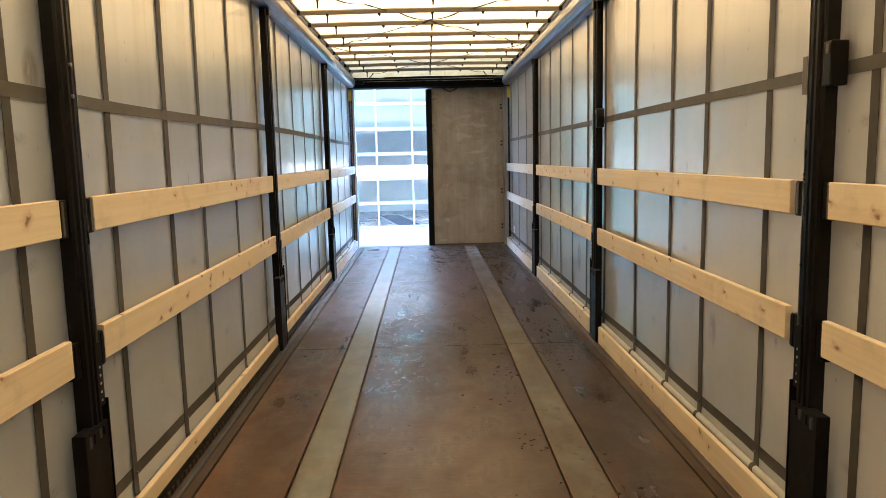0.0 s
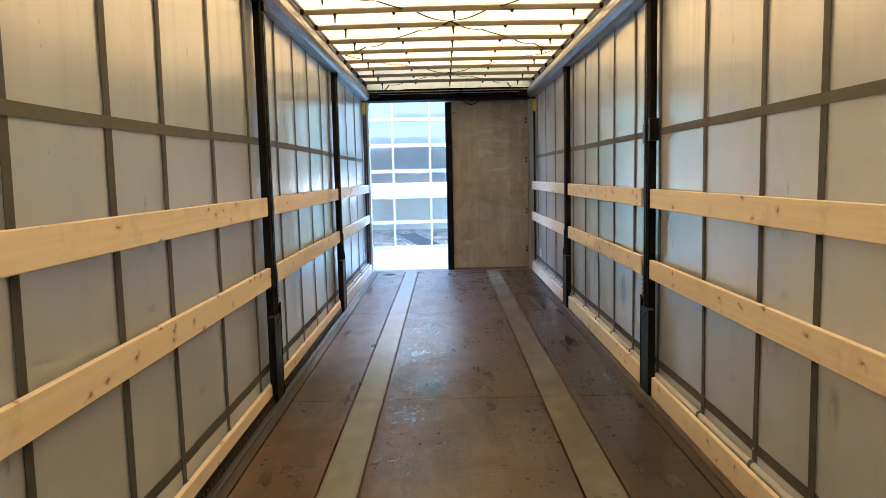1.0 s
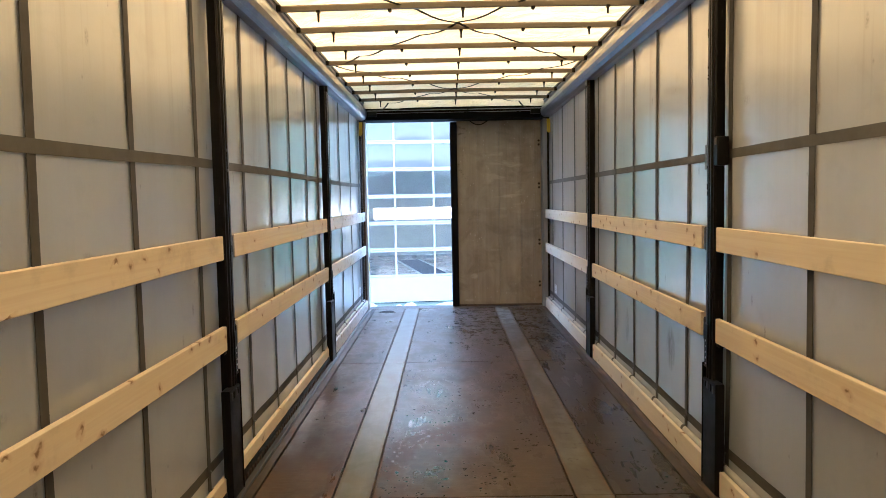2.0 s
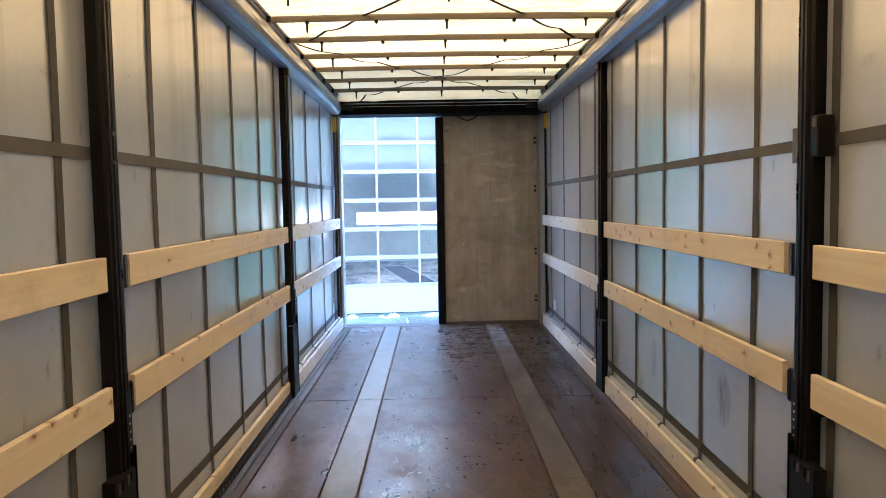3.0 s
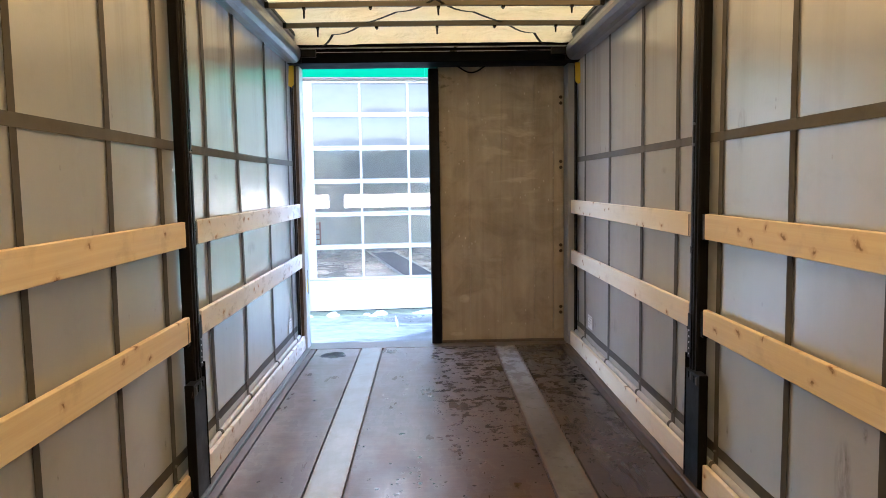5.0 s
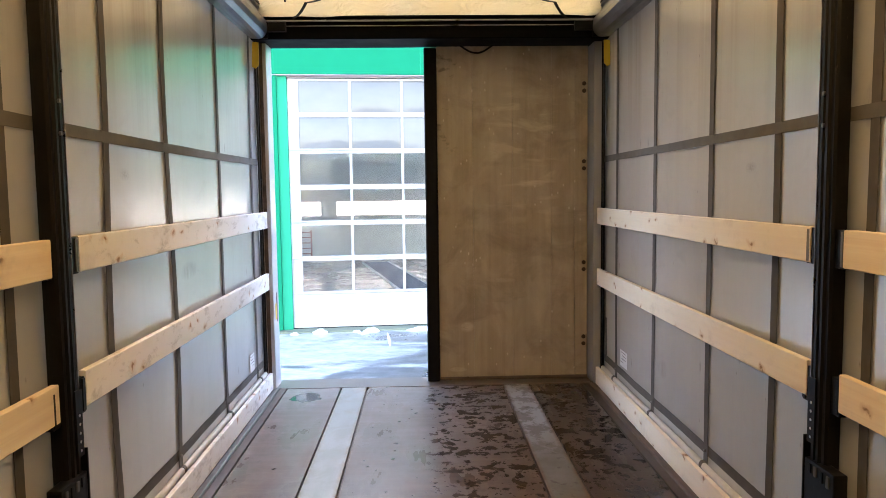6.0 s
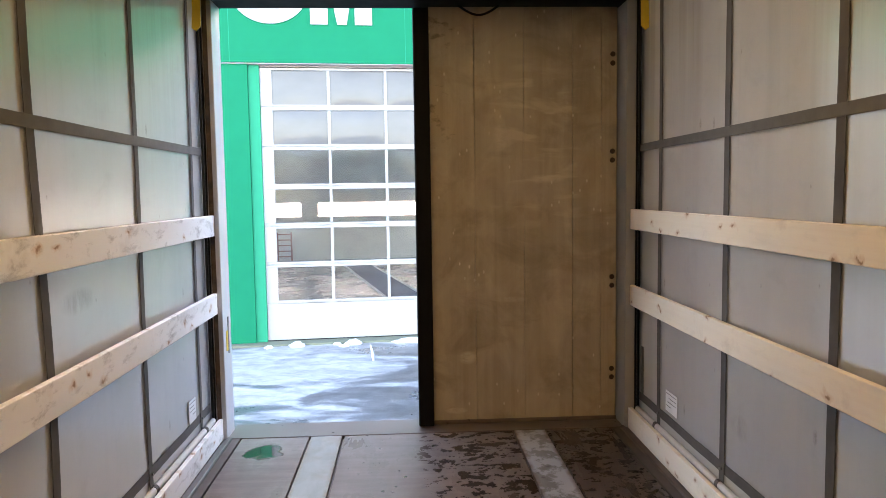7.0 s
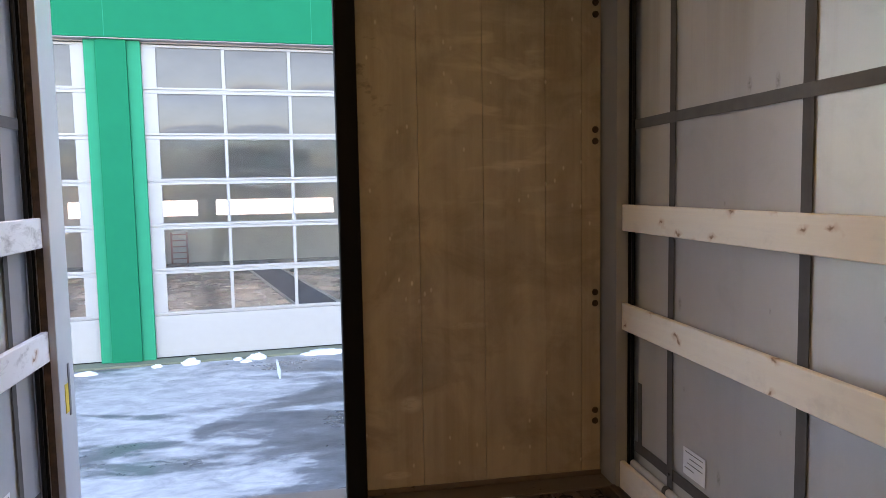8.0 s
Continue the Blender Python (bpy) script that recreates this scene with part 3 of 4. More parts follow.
YELLOW = plain("yellow_tag", (0.70, 0.50, 0.035), 0.5)
WHITE_LABEL = plain("white_sticker", (0.72, 0.73, 0.74), 0.4, relief=0)
INK = plain("dark_print", (0.16, 0.16, 0.17), 0.5, relief=0)
GREEN = plain("green_cladding", (0.0, 0.142, 0.066), 0.6, vary=0.06, scale=2, gloss=0.03)
GREEN_PALE = plain("pale_green_edging", (0.010, 0.205, 0.105), 0.6, vary=0.08, gloss=0.05)
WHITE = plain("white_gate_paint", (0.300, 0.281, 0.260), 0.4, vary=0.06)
CLEAR = glass_material("clear_pane")
OPAL = glass_material("opal_pane", False)
FROSTED = frosted_material()
CONCRETE = plain("mossy_concrete", (0.13, 0.135, 0.085), 0.8, scale=5, vary=0.4, relief=0.4)
GROUND = ground_material()
SNOW = plain("snow", (0.55, 0.56, 0.57), 0.7, vary=0.12, relief=0.5)
HALL_FLOOR = plain("sealed_hall_floor", (0.16, 0.105, 0.068), 0.27, scale=1.2, vary=0.5, gloss=0.5)
HALL_WALL = plain("hall_wall_paint", (0.64, 0.565, 0.50), 0.7, scale=1.0)
BLUE_STEEL = plain("blue_pit_edge", (0.020, 0.028, 0.055), 0.6, gloss=0.1)
RED_PAINT = plain("red_ladder_paint", (0.30, 0.09, 0.06), 0.5)


# ---- building blocks ----
def box(bm, x0, x1, y0, y1, z0, z1, bevel=0.0):
    at = Matrix.Translation(((x0 + x1) / 2, (y0 + y1) / 2, (z0 + z1) / 2)) @ Matrix.Diagonal((x1 - x0, y1 - y0, z1 - z0, 1))
    verts = bmesh.ops.create_cube(bm, size=1, matrix=at)["verts"]
    if bevel:
        edges = {e for v in verts for e in v.link_edges}
        bmesh.ops.bevel(bm, geom=list(edges), offset=bevel, segments=2, profile=0.6, affect="EDGES")
    return bm


def boxed(*args, bevel=0.0):
    return box(bmesh.new(), *args, bevel=bevel)


def rod(bm, a, b, radius, sides=10, end=None):
    a, b = Vector(a), Vector(b)
    at = Matrix.Translation((a + b) / 2) @ (b - a).to_track_quat("Z", "Y").to_matrix().to_4x4()
    bmesh.ops.create_cone(bm, cap_ends=True, segments=sides, radius1=radius, radius2=radius if end is None else end, depth=(b - a).length, matrix=at)
    return bm


def sweep(profile, y0, y1, steps=1):
    """A closed profile of (x, z) drawn out along y."""
    bm = bmesh.new()
    rings = [[bm.verts.new((x, y0 + (y1 - y0) * i / steps, z)) for x, z in profile] for i in range(steps + 1)]
    for r, s in zip(rings, rings[1:]):
        for i in range(len(r)):
            j = (i + 1) % len(r)
            bm.faces.new((r[i], r[j], s[j], s[i]))
    bm.faces.new(rings[0][::-1])
    bm.faces.new(rings[-1])
    bmesh.ops.recalc_face_normals(bm, faces=bm.faces)
    return bm


def mesh_of(name, bm, material, smooth=False):
    me = bpy.data.meshes.new(name)
    bm.to_mesh(me)
    bm.free()
    me.materials.append(material)
    if smooth:
        for p in me.polygons:
            p.use_smooth = True
    return me


def thing(name, at, label, category, group="", kind=""):
    ob = new(name)
    ob.location = at
    ob.empty_display_size = 0.1
    return tagged(ob, label, category, group, kind)


def part(name, bm, material, parent=None, label="", smooth=False):
    """One mesh object, drawn in world metres unless the parent stands at the origin."""
    ob = new(name, mesh_of(name, bm, material, smooth))
    if parent:
        ob.parent = parent
        if not parent.parent:
            ob.matrix_parent_inverse = Matrix.Translation(-parent.location)
    return tagged(ob, label)


def solid(name, bm, material, label, category, group="", kind="", smooth=False):
    return tagged(part(name, bm, material, None, "", smooth), label, category, group, kind)

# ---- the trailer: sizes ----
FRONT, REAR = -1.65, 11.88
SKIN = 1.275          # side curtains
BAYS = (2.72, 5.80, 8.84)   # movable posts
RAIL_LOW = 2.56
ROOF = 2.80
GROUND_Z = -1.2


# ---- floor ----
floor = tagged(part("floor", boxed(-1.25, 1.25, FRONT, 12.0, -0.16, -0.024), EDGE), "worn brown plywood trailer floor with galvanised strips", "floor", kind="structure")
JOINTS = (FRONT, 2.66, 5.685, 8.66, REAR)
for y0, y1 in zip(JOINTS, JOINTS[1:]):
    for x0, x1 in ((-1.116, -0.709), (-0.507, 0.511), (0.712, 1.116)):
        gap = 0.005
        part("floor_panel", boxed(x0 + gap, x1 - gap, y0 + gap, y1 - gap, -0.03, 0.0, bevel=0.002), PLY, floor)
    for x0, x1 in ((-0.702, -0.518), (0.518, 0.706)):
        part("steel_strip", boxed(x0, x1, y0 + 0.002, y1 - 0.002, -0.03, 0.0015, bevel=0.0015), STRIP, floor, "worn galvanised steel floor strip")
for s in (-1, 1):
    def lip(points):
        return sweep([(s * x, z) for x, z in points], FRONT, REAR)
    part("edge_board", lip([(1.122, -0.03), (1.122, -0.001), (1.170, -0.001), (1.170, -0.03)]), RUSTY, floor, "rust stained edge strip")
    part("edge_profile", lip([(1.172, -0.03), (1.172, 0.006), (1.178, 0.012), (1.196, 0.012), (1.200, 0.004), (1.212, 0.004), (1.212, -0.03)]), aluminium_material("edge_aluminium", (0.16, 0.155, 0.15), 0.45) if s < 0 else EDGE, floor)
part("sill", boxed(-1.2, 1.2, REAR + 0.003, 12.14, -0.03, 0.003, bevel=0.003), SILL, floor, "scuffed steel door sill")

# notched lashing rails along both floor edges
for s in (-1, 1):
    rail = thing("lashing_rail", (s * 1.235, 5.2, 0.0), "dark steel lashing rail with square notches along the floor edge", "rail", "lashing rails")
    part("web", boxed(*sorted((s * 1.222, s * 1.228)), FRONT, REAR, -0.03, 0.055), BLACK, rail)
    y = FRONT + 0.05
    tooth = mesh_of("tooth", boxed(-1.222, -1.216, -0.012, 0.012, -0.015, 0.024), EDGE)
    while y < REAR - 0.05 and s < 0:
        ob = new("tooth", tooth)
        ob.parent, ob.location = rail, (1.235, y - 5.2, 0)
        y += 0.055


# ---- side curtains ----
def bulge(side, y, z):
    """How far the tarpaulin stands out of its plane, in metres, to the inside."""
    n = noise.noise(Vector((side * 3.1, y * 0.9, z * 0.55))) * 0.010
    n += noise.noise(Vector((side * 7.7, y * 4.2, z * 0.35 + 5))) * 0.004
    return n


STRAPS = {
    -1: (-1.2, -0.6, 0.0, 0.62, 1.24, 1.86, 2.45, 3.10, 3.72, 4.21, 4.86, 5.54, 6.33, 6.93, 7.54, 8.14, 8.66, 9.33, 9.99, 10.85, 11.65),
    1: (-1.2, -0.6, 0.0, 0.64, 1.27, 1.88, 2.47, 3.12, 3.74, 4.23, 4.89, 5.68, 6.29, 6.885, 7.47, 8.05, 8.69, 9.28, 9.90, 10.70, 11.50),
}


def belt_drop(side, y):
    """The belt of one curtain hangs a little low towards the front."""
    return -0.030 * (1 - min(1, max(0, (y - 3.2) / 2.2))) + 0.006 * math.sin(y * 1.1) if side < 0 else 0.0


def sheet_strip(side, y0, y1, z0, z1, off, thick, step_y, step_z, drop=False):
    """A band of cloth that follows the tarpaulin, off metres inside it."""
    bm = bmesh.new()
    ny, nz = max(1, round((y1 - y0) / step_y)), max(1, round((z1 - z0) / step_z))
    layers = []
    for extra in ((off, off + thick) if thick else (off,)):
        grid = []
        for i in range(ny + 1):
            y = y0 + (y1 - y0) * i / ny
            row = []
            for j in range(nz + 1):
                z = z0 + (z1 - z0) * j / nz + (belt_drop(side, y) if drop else 0)
                row.append(bm.verts.new((side * (SKIN - extra - bulge(side, y, z)), y, z)))
            grid.append(row)
        layers.append(grid)
    for grid in layers:
        for i in range(ny):
            for j in range(nz):
                bm.faces.new((grid[i][j], grid[i + 1][j], grid[i + 1][j + 1], grid[i][j + 1]))
    if thick:
        a, b = layers
        for i in range(ny):
            for j in (0, nz):
                bm.faces.new((a[i][j], a[i + 1][j], b[i + 1][j], b[i][j]))
        for j in range(nz):
            for i in (0, ny):
                bm.faces.new((a[i][j], a[i][j + 1], b[i][j + 1], b[i][j]))
    bmesh.ops.recalc_face_normals(bm, faces=bm.faces)
    return bm


def hem_drop(side, y):
    """The hem of one curtain hangs behind the lowest board, but for its rear end."""
    return 0.034 * min(1, max(0, (9.6 - y) / 1.4)) if side < 0 else 0.0


def side_curtain(s):
    hung = thing("side_curtain", (s * SKIN, 5.2, -0.1), "grey tarpaulin side curtain with dark webbing straps, streaked with dirt", "curtain", "side curtains")
    part("sheet", sheet_strip(s, FRONT, 11.845, -0.12, 2.66, -0.006, 0.004, 0.06, 0.12), CURTAIN, hung, smooth=True)
    part("belt", sheet_strip(s, FRONT, 11.835, 1.668, 1.712, 0.0055, 0.0015, 0.06, 0.06, True), BELT, hung, "dark grey horizontal reinforcing belt")
    part("bottom_belt", sheet_strip(s, FRONT, 11.835, 0.185, 0.235, 0.0, 0.0015, 0.06, 0.06), STRAP, hung, "dark grey belt above the hem")
    if s > 0:
        part("patch_strip", sheet_strip(s, 11.765, 11.80, 0.236, 0.52, 0.0005, 0.0015, 0.03, 0.1), STRAP, hung, "short dark webbing strip")
    for y in STRAPS[s]:
        w = 0.022 + 0.003 * math.sin(y * 9)
        slack = 0.022 if s < 0 and 9.0 < y < 10.2 else 0.004
        cloth = sheet_strip(s, y - w, y + w, 0.10, 2.64, 0.0045 if slack > 0.01 else 0.003, 0.002, 0.05, 0.1)
        for v in cloth.verts:
            v.co.y += slack * math.sin(2.6 * v.co.z + 5 * y) * min(1, (v.co.z - 0.1) * 3, (2.64 - v.co.z) * 3)
        strap = part("strap", cloth, STRAP, hung)
        x = s * (SKIN - 0.008 - bulge(s, y, 0.21))
        sleeve = [(s * (SKIN - 0.016 + 0.0172 * math.cos(a * math.pi / 6)), 0.132 - hem_drop(s, y) + 0.0215 * math.sin(a * math.pi / 6)) for a in range(12)]
        part("loop", sweep(sleeve, y - 0.014, y + 0.014), STRAP, strap)
        part("rivet", rod(bmesh.new(), (x, y, 0.206), (x - s * 0.007, y, 0.206), 0.0065, 10, 0.005), RIVET, strap)
    r, cx, cz = 0.015, SKIN - 0.016, 0.132
    ring = [(s * (cx + r * math.cos(a * math.pi / 6)), cz + 1.25 * r * math.sin(a * math.pi / 6)) for a in range(12)]
    pole = sweep(ring, FRONT, 11.82, 60)
    for v in pole.verts:
        v.co.z -= hem_drop(s, v.co.y)
    part("hem_pole", pole, HEM, hung, "pale grey hem rolled round the tension pole", True)
    return hung


for s in (-1, 1):
    side_curtain(s)

# stickers low down near the rear corners
for s, y0, y1, z0, z1 in ((1, 11.225, 11.385, 0.262, 0.372), (-1, 11.42, 11.54, 0.24, 0.36)):
    x = s * (SKIN - bulge(s, (y0 + y1) / 2, 0.3) - 0.006)
    sticker = thing("sticker", (x, (y0 + y1) / 2, z0), "small white printed sticker on the grey curtain", "sticker", "stickers")
    part("paper", boxed(*sorted((x, x - s * 0.002)), y0, y1, z0, z1), WHITE_LABEL, sticker)
    for k, (a, b) in enumerate(((0.08, 0.92), (0.1, 0.7), (0.1, 0.8), (0.5, 0.92))):
        z = z1 - 0.012 - 0.022 * k
        part("print_bar", boxed(*sorted((x - s * 0.002, x - s * 0.003)), y0 + (y1 - y0) * a, y0 + (y1 - y0) * b, z - 0.0035, z), INK, sticker)


# ---- roof ----
def roof_height(x, y):
    across = 1 - (x / 1.2) ** 2
    sag = 0.012 * math.cos(y * 2 * math.pi / 0.605)
    fall = 0.10 * min(1, max(0, (y - 11.25) / 0.55)) ** 1.5
    return ROOF - fall + 0.008 * across + sag + 0.014 * noise.noise(Vector((x * 1.7, y * 2.3, 0))) + 0.011 * noise.noise(Vector((x * 5 + y * 4, y * 6 - x * 3, 3)))


def roof_sheet():
    bm = bmesh.new()
    nx, ny = 40, 230
    grid = [[bm.verts.new((-1.24 + 2.48 * i / nx, FRONT + (11.86 - FRONT) * j / ny, roof_height(-1.24 + 2.48 * i / nx, FRONT + (11.86 - FRONT) * j / ny))) for j in range(ny + 1)] for i in range(nx + 1)]
    for i in range(nx):
        for j in range(ny):
            bm.faces.new((grid[i][j], grid[i + 1][j], grid[i + 1][j + 1], grid[i][j + 1]))
    return bm


tagged(part("ceiling", roof_sheet(), TARP, smooth=True), "cream translucent tarpaulin roof lit by the sun", "ceiling", kind="structure")

RAIL_SHAPE = [(1.32, 2.575), (1.30, 2.560), (1.215, 2.552), (1.185, 2.560), (1.162, 2.585), (1.150, 2.620), (1.152, 2.655), (1.166, 2.690), (1.190, 2.712), (1.198, 2.722),
              (1.196, 2.735), (1.180, 2.742), (1.178, 2.790), (1.190, 2.80), (1.32, 2.80)]
for s in (-1, 1):
    rail = thing("roof_rail", (s * 1.2, 5.2, RAIL_LOW), "dull aluminium roof rail with a rounded inner lip", "rail", "roof rails")
    part("profile", sweep([(s * x, z) for x, z in RAIL_SHAPE], FRONT, 11.74), ALU, rail)
    part("track", sweep([(s * x, z) for x, z in ((1.172, 2.752), (1.166, 2.756), (1.166, 2.776), (1.172, 2.780))], FRONT, 11.74), BLACK, rail, "black runner track")
    part("end_cap", boxed(*sorted((s * 1.15, s * 1.30)), 11.743, 11.752, 2.556, 2.80), BLACK, rail, "black end cap")


def roof_bow():
    bow = thing("roof_bow", (0, 0, 2.715), "thin grey steel roof bow with hanging pegs under the tarpaulin", "roof bow", "roof bows")
    ring = [(-0.013, 0), (0.013, 0), (0.013, 0.030), (0.005, 0.040), (-0.005, 0.040), (-0.013, 0.030)]
    bm = bmesh.new()
    cols = []
    for i in range(13):
        x = -1.175 + 2.35 * i / 12
        cols.append([bm.verts.new((x, a, 2.715 + b + 0.008 * (1 - (x / 1.175) ** 2))) for a, b in ring])
    for r, q in zip(cols, cols[1:]):
        for i in range(6):
            bm.faces.new((r[i], r[(i + 1) % 6], q[(i + 1) % 6], q[i]))
    bm.faces.new(cols[0][::-1]), bm.faces.new(cols[-1])
    bmesh.ops.recalc_face_normals(bm, faces=bm.faces)
    part("bar", bm, BOW, bow)
    for x, drop in ((-0.91, 0.075), (0.02, 0.062), (0.95, 0.055), (-0.45, 0.022), (0.47, 0.022)):
        bm = rod(bmesh.new(), (x, 0, 2.722), (x, 0, 2.722 - drop), 0.009, 8, 0.006)
        box(bm, x - 0.012, x + 0.012, -0.016, 0.016, 2.708, 2.722)
        part("peg", bm, BLACK, bow)
    for s in (-1, 1):
        part("carriage", boxed(*sorted((s * 1.146, s * 1.176)), -0.026, 0.026, 2.716, 2.756, bevel=0.005), BLACK, bow, "black roller carriage")
    return bow


BOWS = [11.13 - 0.606 * i for i in range(21)]
first_bow = roof_bow()
for i, y in enumerate(BOWS):
    tilt = 0.25 * math.sin(i * 2.7)
    m = pose(0, y + 0.02 * math.sin(i * 5.1), 2.715 + 0.003 * math.sin(i * 3.3), 0, 0, tilt)
    if i:
        copy_thing(first_bow, m)
first_bow.matrix_basis = pose(0, BOWS[0], 2.715)


def roof_strap(points, width=0.022):
    """Flat webbing slung from bow to bow."""
    bm = bmesh.new()
    rows = []
    for i in range(len(points) - 1):
        a, b = Vector(points[i]), Vector(points[i + 1])
        for k in range(6):
            f = k / 6
            p = a.lerp(b, f)
            p.z -= 0.028 * math.sin(math.pi * f) * (0.6 + 0.4 * math.sin(i * 2.2))
            rows.append((p, (b - a).normalized()))
    rows.append((Vector(points[-1]), rows[-1][1]))
    prev = None
    for p, d in rows:
        side = Vector((-d.y, d.x, 0)) * width / 2
        ring = [bm.verts.new(q) for q in (p - side, p + side, p + side + Vector((0, 0, 0.003)), p - side + Vector((0, 0, 0.003)))]
        if prev:
            for i in range(4):
                bm.faces.new((prev[i], prev[(i + 1) % 4], ring[(i + 1) % 4], ring[i]))
        else:
            bm.faces.new(ring[::-1])
        prev = ring
    bm.faces.new(prev)
    bmesh.ops.recalc_face_normals(bm, faces=bm.faces)
    return bm


CROSSINGS = (10.42, 7.38, 4.34, 1.30)
for c in CROSSINGS:
    for s in (-1, 1):
        pts = [(s * 1.13 * d / 1.52, c + d, 2.752 - 0.004 * (s > 0) - (0.065 if c + d > 11.6 else 0.0)) for d in (-1.52, -1.14, -0.76, -0.38, 0.0, 0.38, 0.76, 1.14, 1.30 if c > 10 else 1.52)]
        solid("roof_strap", roof_strap(pts), WEB, "black webbing strap slung crosswise between the roof bows", "strap", "roof straps", smooth=False)


# ---- movable posts ----
def side_post(s, y, catch):
    """Black post with board pockets, a perforated plate and a wide foot."""
    post = thing("side_post", (s * 1.22, y, 0.0), "black painted steel side post with board pockets" + (" and a catch box" if catch else ""), "post", "side posts")

    def slab(name, x0, x1, y0, y1, z0, z1, mat=BLACK, label="", bevel=0.004, under=None):
        return part(name, boxed(*sorted((s * x0, s * x1)), y + y0, y + y1, z0, z1, bevel=bevel), mat, under or post, label)

    shape = [(1.262, -0.068), (1.220, -0.072), (1.212, -0.066), (1.212, -0.050), (1.203, -0.046), (1.203, -0.034), (1.209, -0.030), (1.209, -0.022), (1.203, -0.018),
             (1.203, -0.004), (1.212, 0.0), (1.212, 0.010), (1.220, 0.014), (1.262, 0.012)]
    bm = bmesh.new()
    lo = [bm.verts.new((s * x, y + d, 0.0)) for x, d in shape]
    hi = [bm.verts.new((s * x, y + d, RAIL_LOW)) for x, d in shape]
    for i in range(len(shape)):
        j = (i + 1) % len(shape)
        bm.faces.new((lo[i], lo[j], hi[j], hi[i]))
    bm.faces.new(lo[::-1]), bm.faces.new(hi)
    bmesh.ops.recalc_face_normals(bm, faces=bm.faces)
    part("column", bm, BLACK, post)
    # thin bright strip added to give the column its edge highlight
    slab("worn_edge", 1.2055, 1.2135, 0.0125, 0.0165, 0.66, 2.50, mat=BARE, label="thin steel strip added for the post's edge highlight", bevel=0.001)
    foot = slab("foot", 1.193, 1.238, -0.158, 0.014, 0.0, 0.565, bevel=0.005, label="wide black locking foot")
    slab("lever", 1.189, 1.238, 0.0145, 0.021, 0.0, 0.64, under=foot, bevel=0.002)
    for d in (-0.128, -0.092, -0.056, -0.024):
        slab("clasp", 1.188, 1.1928, d - 0.008, d + 0.008, 0.528 + 0.12 * d, 0.558 + 0.05 * d, mat=CLASP if d in (-0.128, -0.056) else BLACK, label="worn steel clasp", bevel=0.002, under=foot)
    plate = slab("pin_plate", 1.1965, 1.2025, -0.032, 0.012, 0.62, 0.84, bevel=0.002)
    # bright discs stand in for daylight showing through the plate's holes
    for k in range(5):
        z = 0.64 + 0.029 * k
        part("pin_hole", rod(bmesh.new(), (s * 1.197, y - 0.010, z), (s * 1.195, y - 0.010, z), 0.005, 8), PIN, plate)
    for z in (0.80, 1.27):
        for y0, y1 in ((-0.119, -0.073), (0.015, 0.098)):
            pocket = slab("board_pocket", 1.226, 1.252, y0, y1, z - 0.062, z + 0.060, bevel=0.003, label="dark steel board pocket")
            slab("lip", 1.222, 1.2255, y0 + (0.004 if y0 < 0 else 0.06), y1 - (0.03 if y0 < 0 else 0.004), z - 0.055, z + 0.055, mat=BOW if z > 1 else BLACK, under=pocket, bevel=0.001)
    slab("top_hook", 1.190, 1.250, -0.06, 0.01, 2.50, 2.558, label="black roller hook", bevel=0.008)
    if catch:
        box_part = slab("catch_box", 1.205, 1.262, -0.122, -0.075, 1.635, 1.775, label="black catch box", bevel=0.006)
        slab("catch_plate", 1.206, 1.216, 0.018, 0.050, 1.62, 1.745, mat=BOW, bevel=0.003)
        slab("tongue", 1.198, 1.2045, -0.118, -0.100, 1.735, 1.765, mat=BOW, bevel=0.002, under=box_part)
    else:
        for d in (0.0, 0.1):
            part("bolt", rod(bmesh.new(), (s * 1.203, y - 0.026, 1.66 + d), (s * 1.196, y - 0.026, 1.66 + d), 0.007), RIVET, post)
    return post


for s in (-1, 1):
    for y in BAYS:
        side_post(s, y - 0.01 * s + (0.04 if y > 8 else 0.0), s > 0 and y < 8)


# ---- timber boards ----
def side_board(s, y0, y1, z0, z1, x_in=1.216, bow=0.0):
    bm = bmesh.new()
    steps = 14
    rows = []
    t, r = 0.025, 0.003
    for i in range(steps + 1):
        f = i / steps
        y, push = y0 + (y1 - y0) * f, bow * math.sin(math.pi * f)
        ring = [(0, z0 + r), (r, z0), (t - r, z0), (t, z0 + r), (t, z1 - r), (t - r, z1), (r, z1), (0, z1 - r)]
        rows.append([bm.verts.new((s * (x_in + a - push), y, z)) for a, z in ring])
    for p, q in zip(rows, rows[1:]):
        for i in range(8):
            bm.faces.new((p[i], p[(i + 1) % 8], q[(i + 1) % 8], q[i]))
    bm.faces.new(rows[0][::-1]), bm.faces.new(rows[-1])
    bmesh.ops.recalc_face_normals(bm, faces=bm.faces)
    return bm


ENDS = {-1: ((-1.5, 2.60), (2.83, 5.735), (5.92, 8.81), (8.99, 11.868)), 1: ((-1.5, 2.60), (2.84, 5.735), (5.92, 8.75), (8.94, 11.866))}
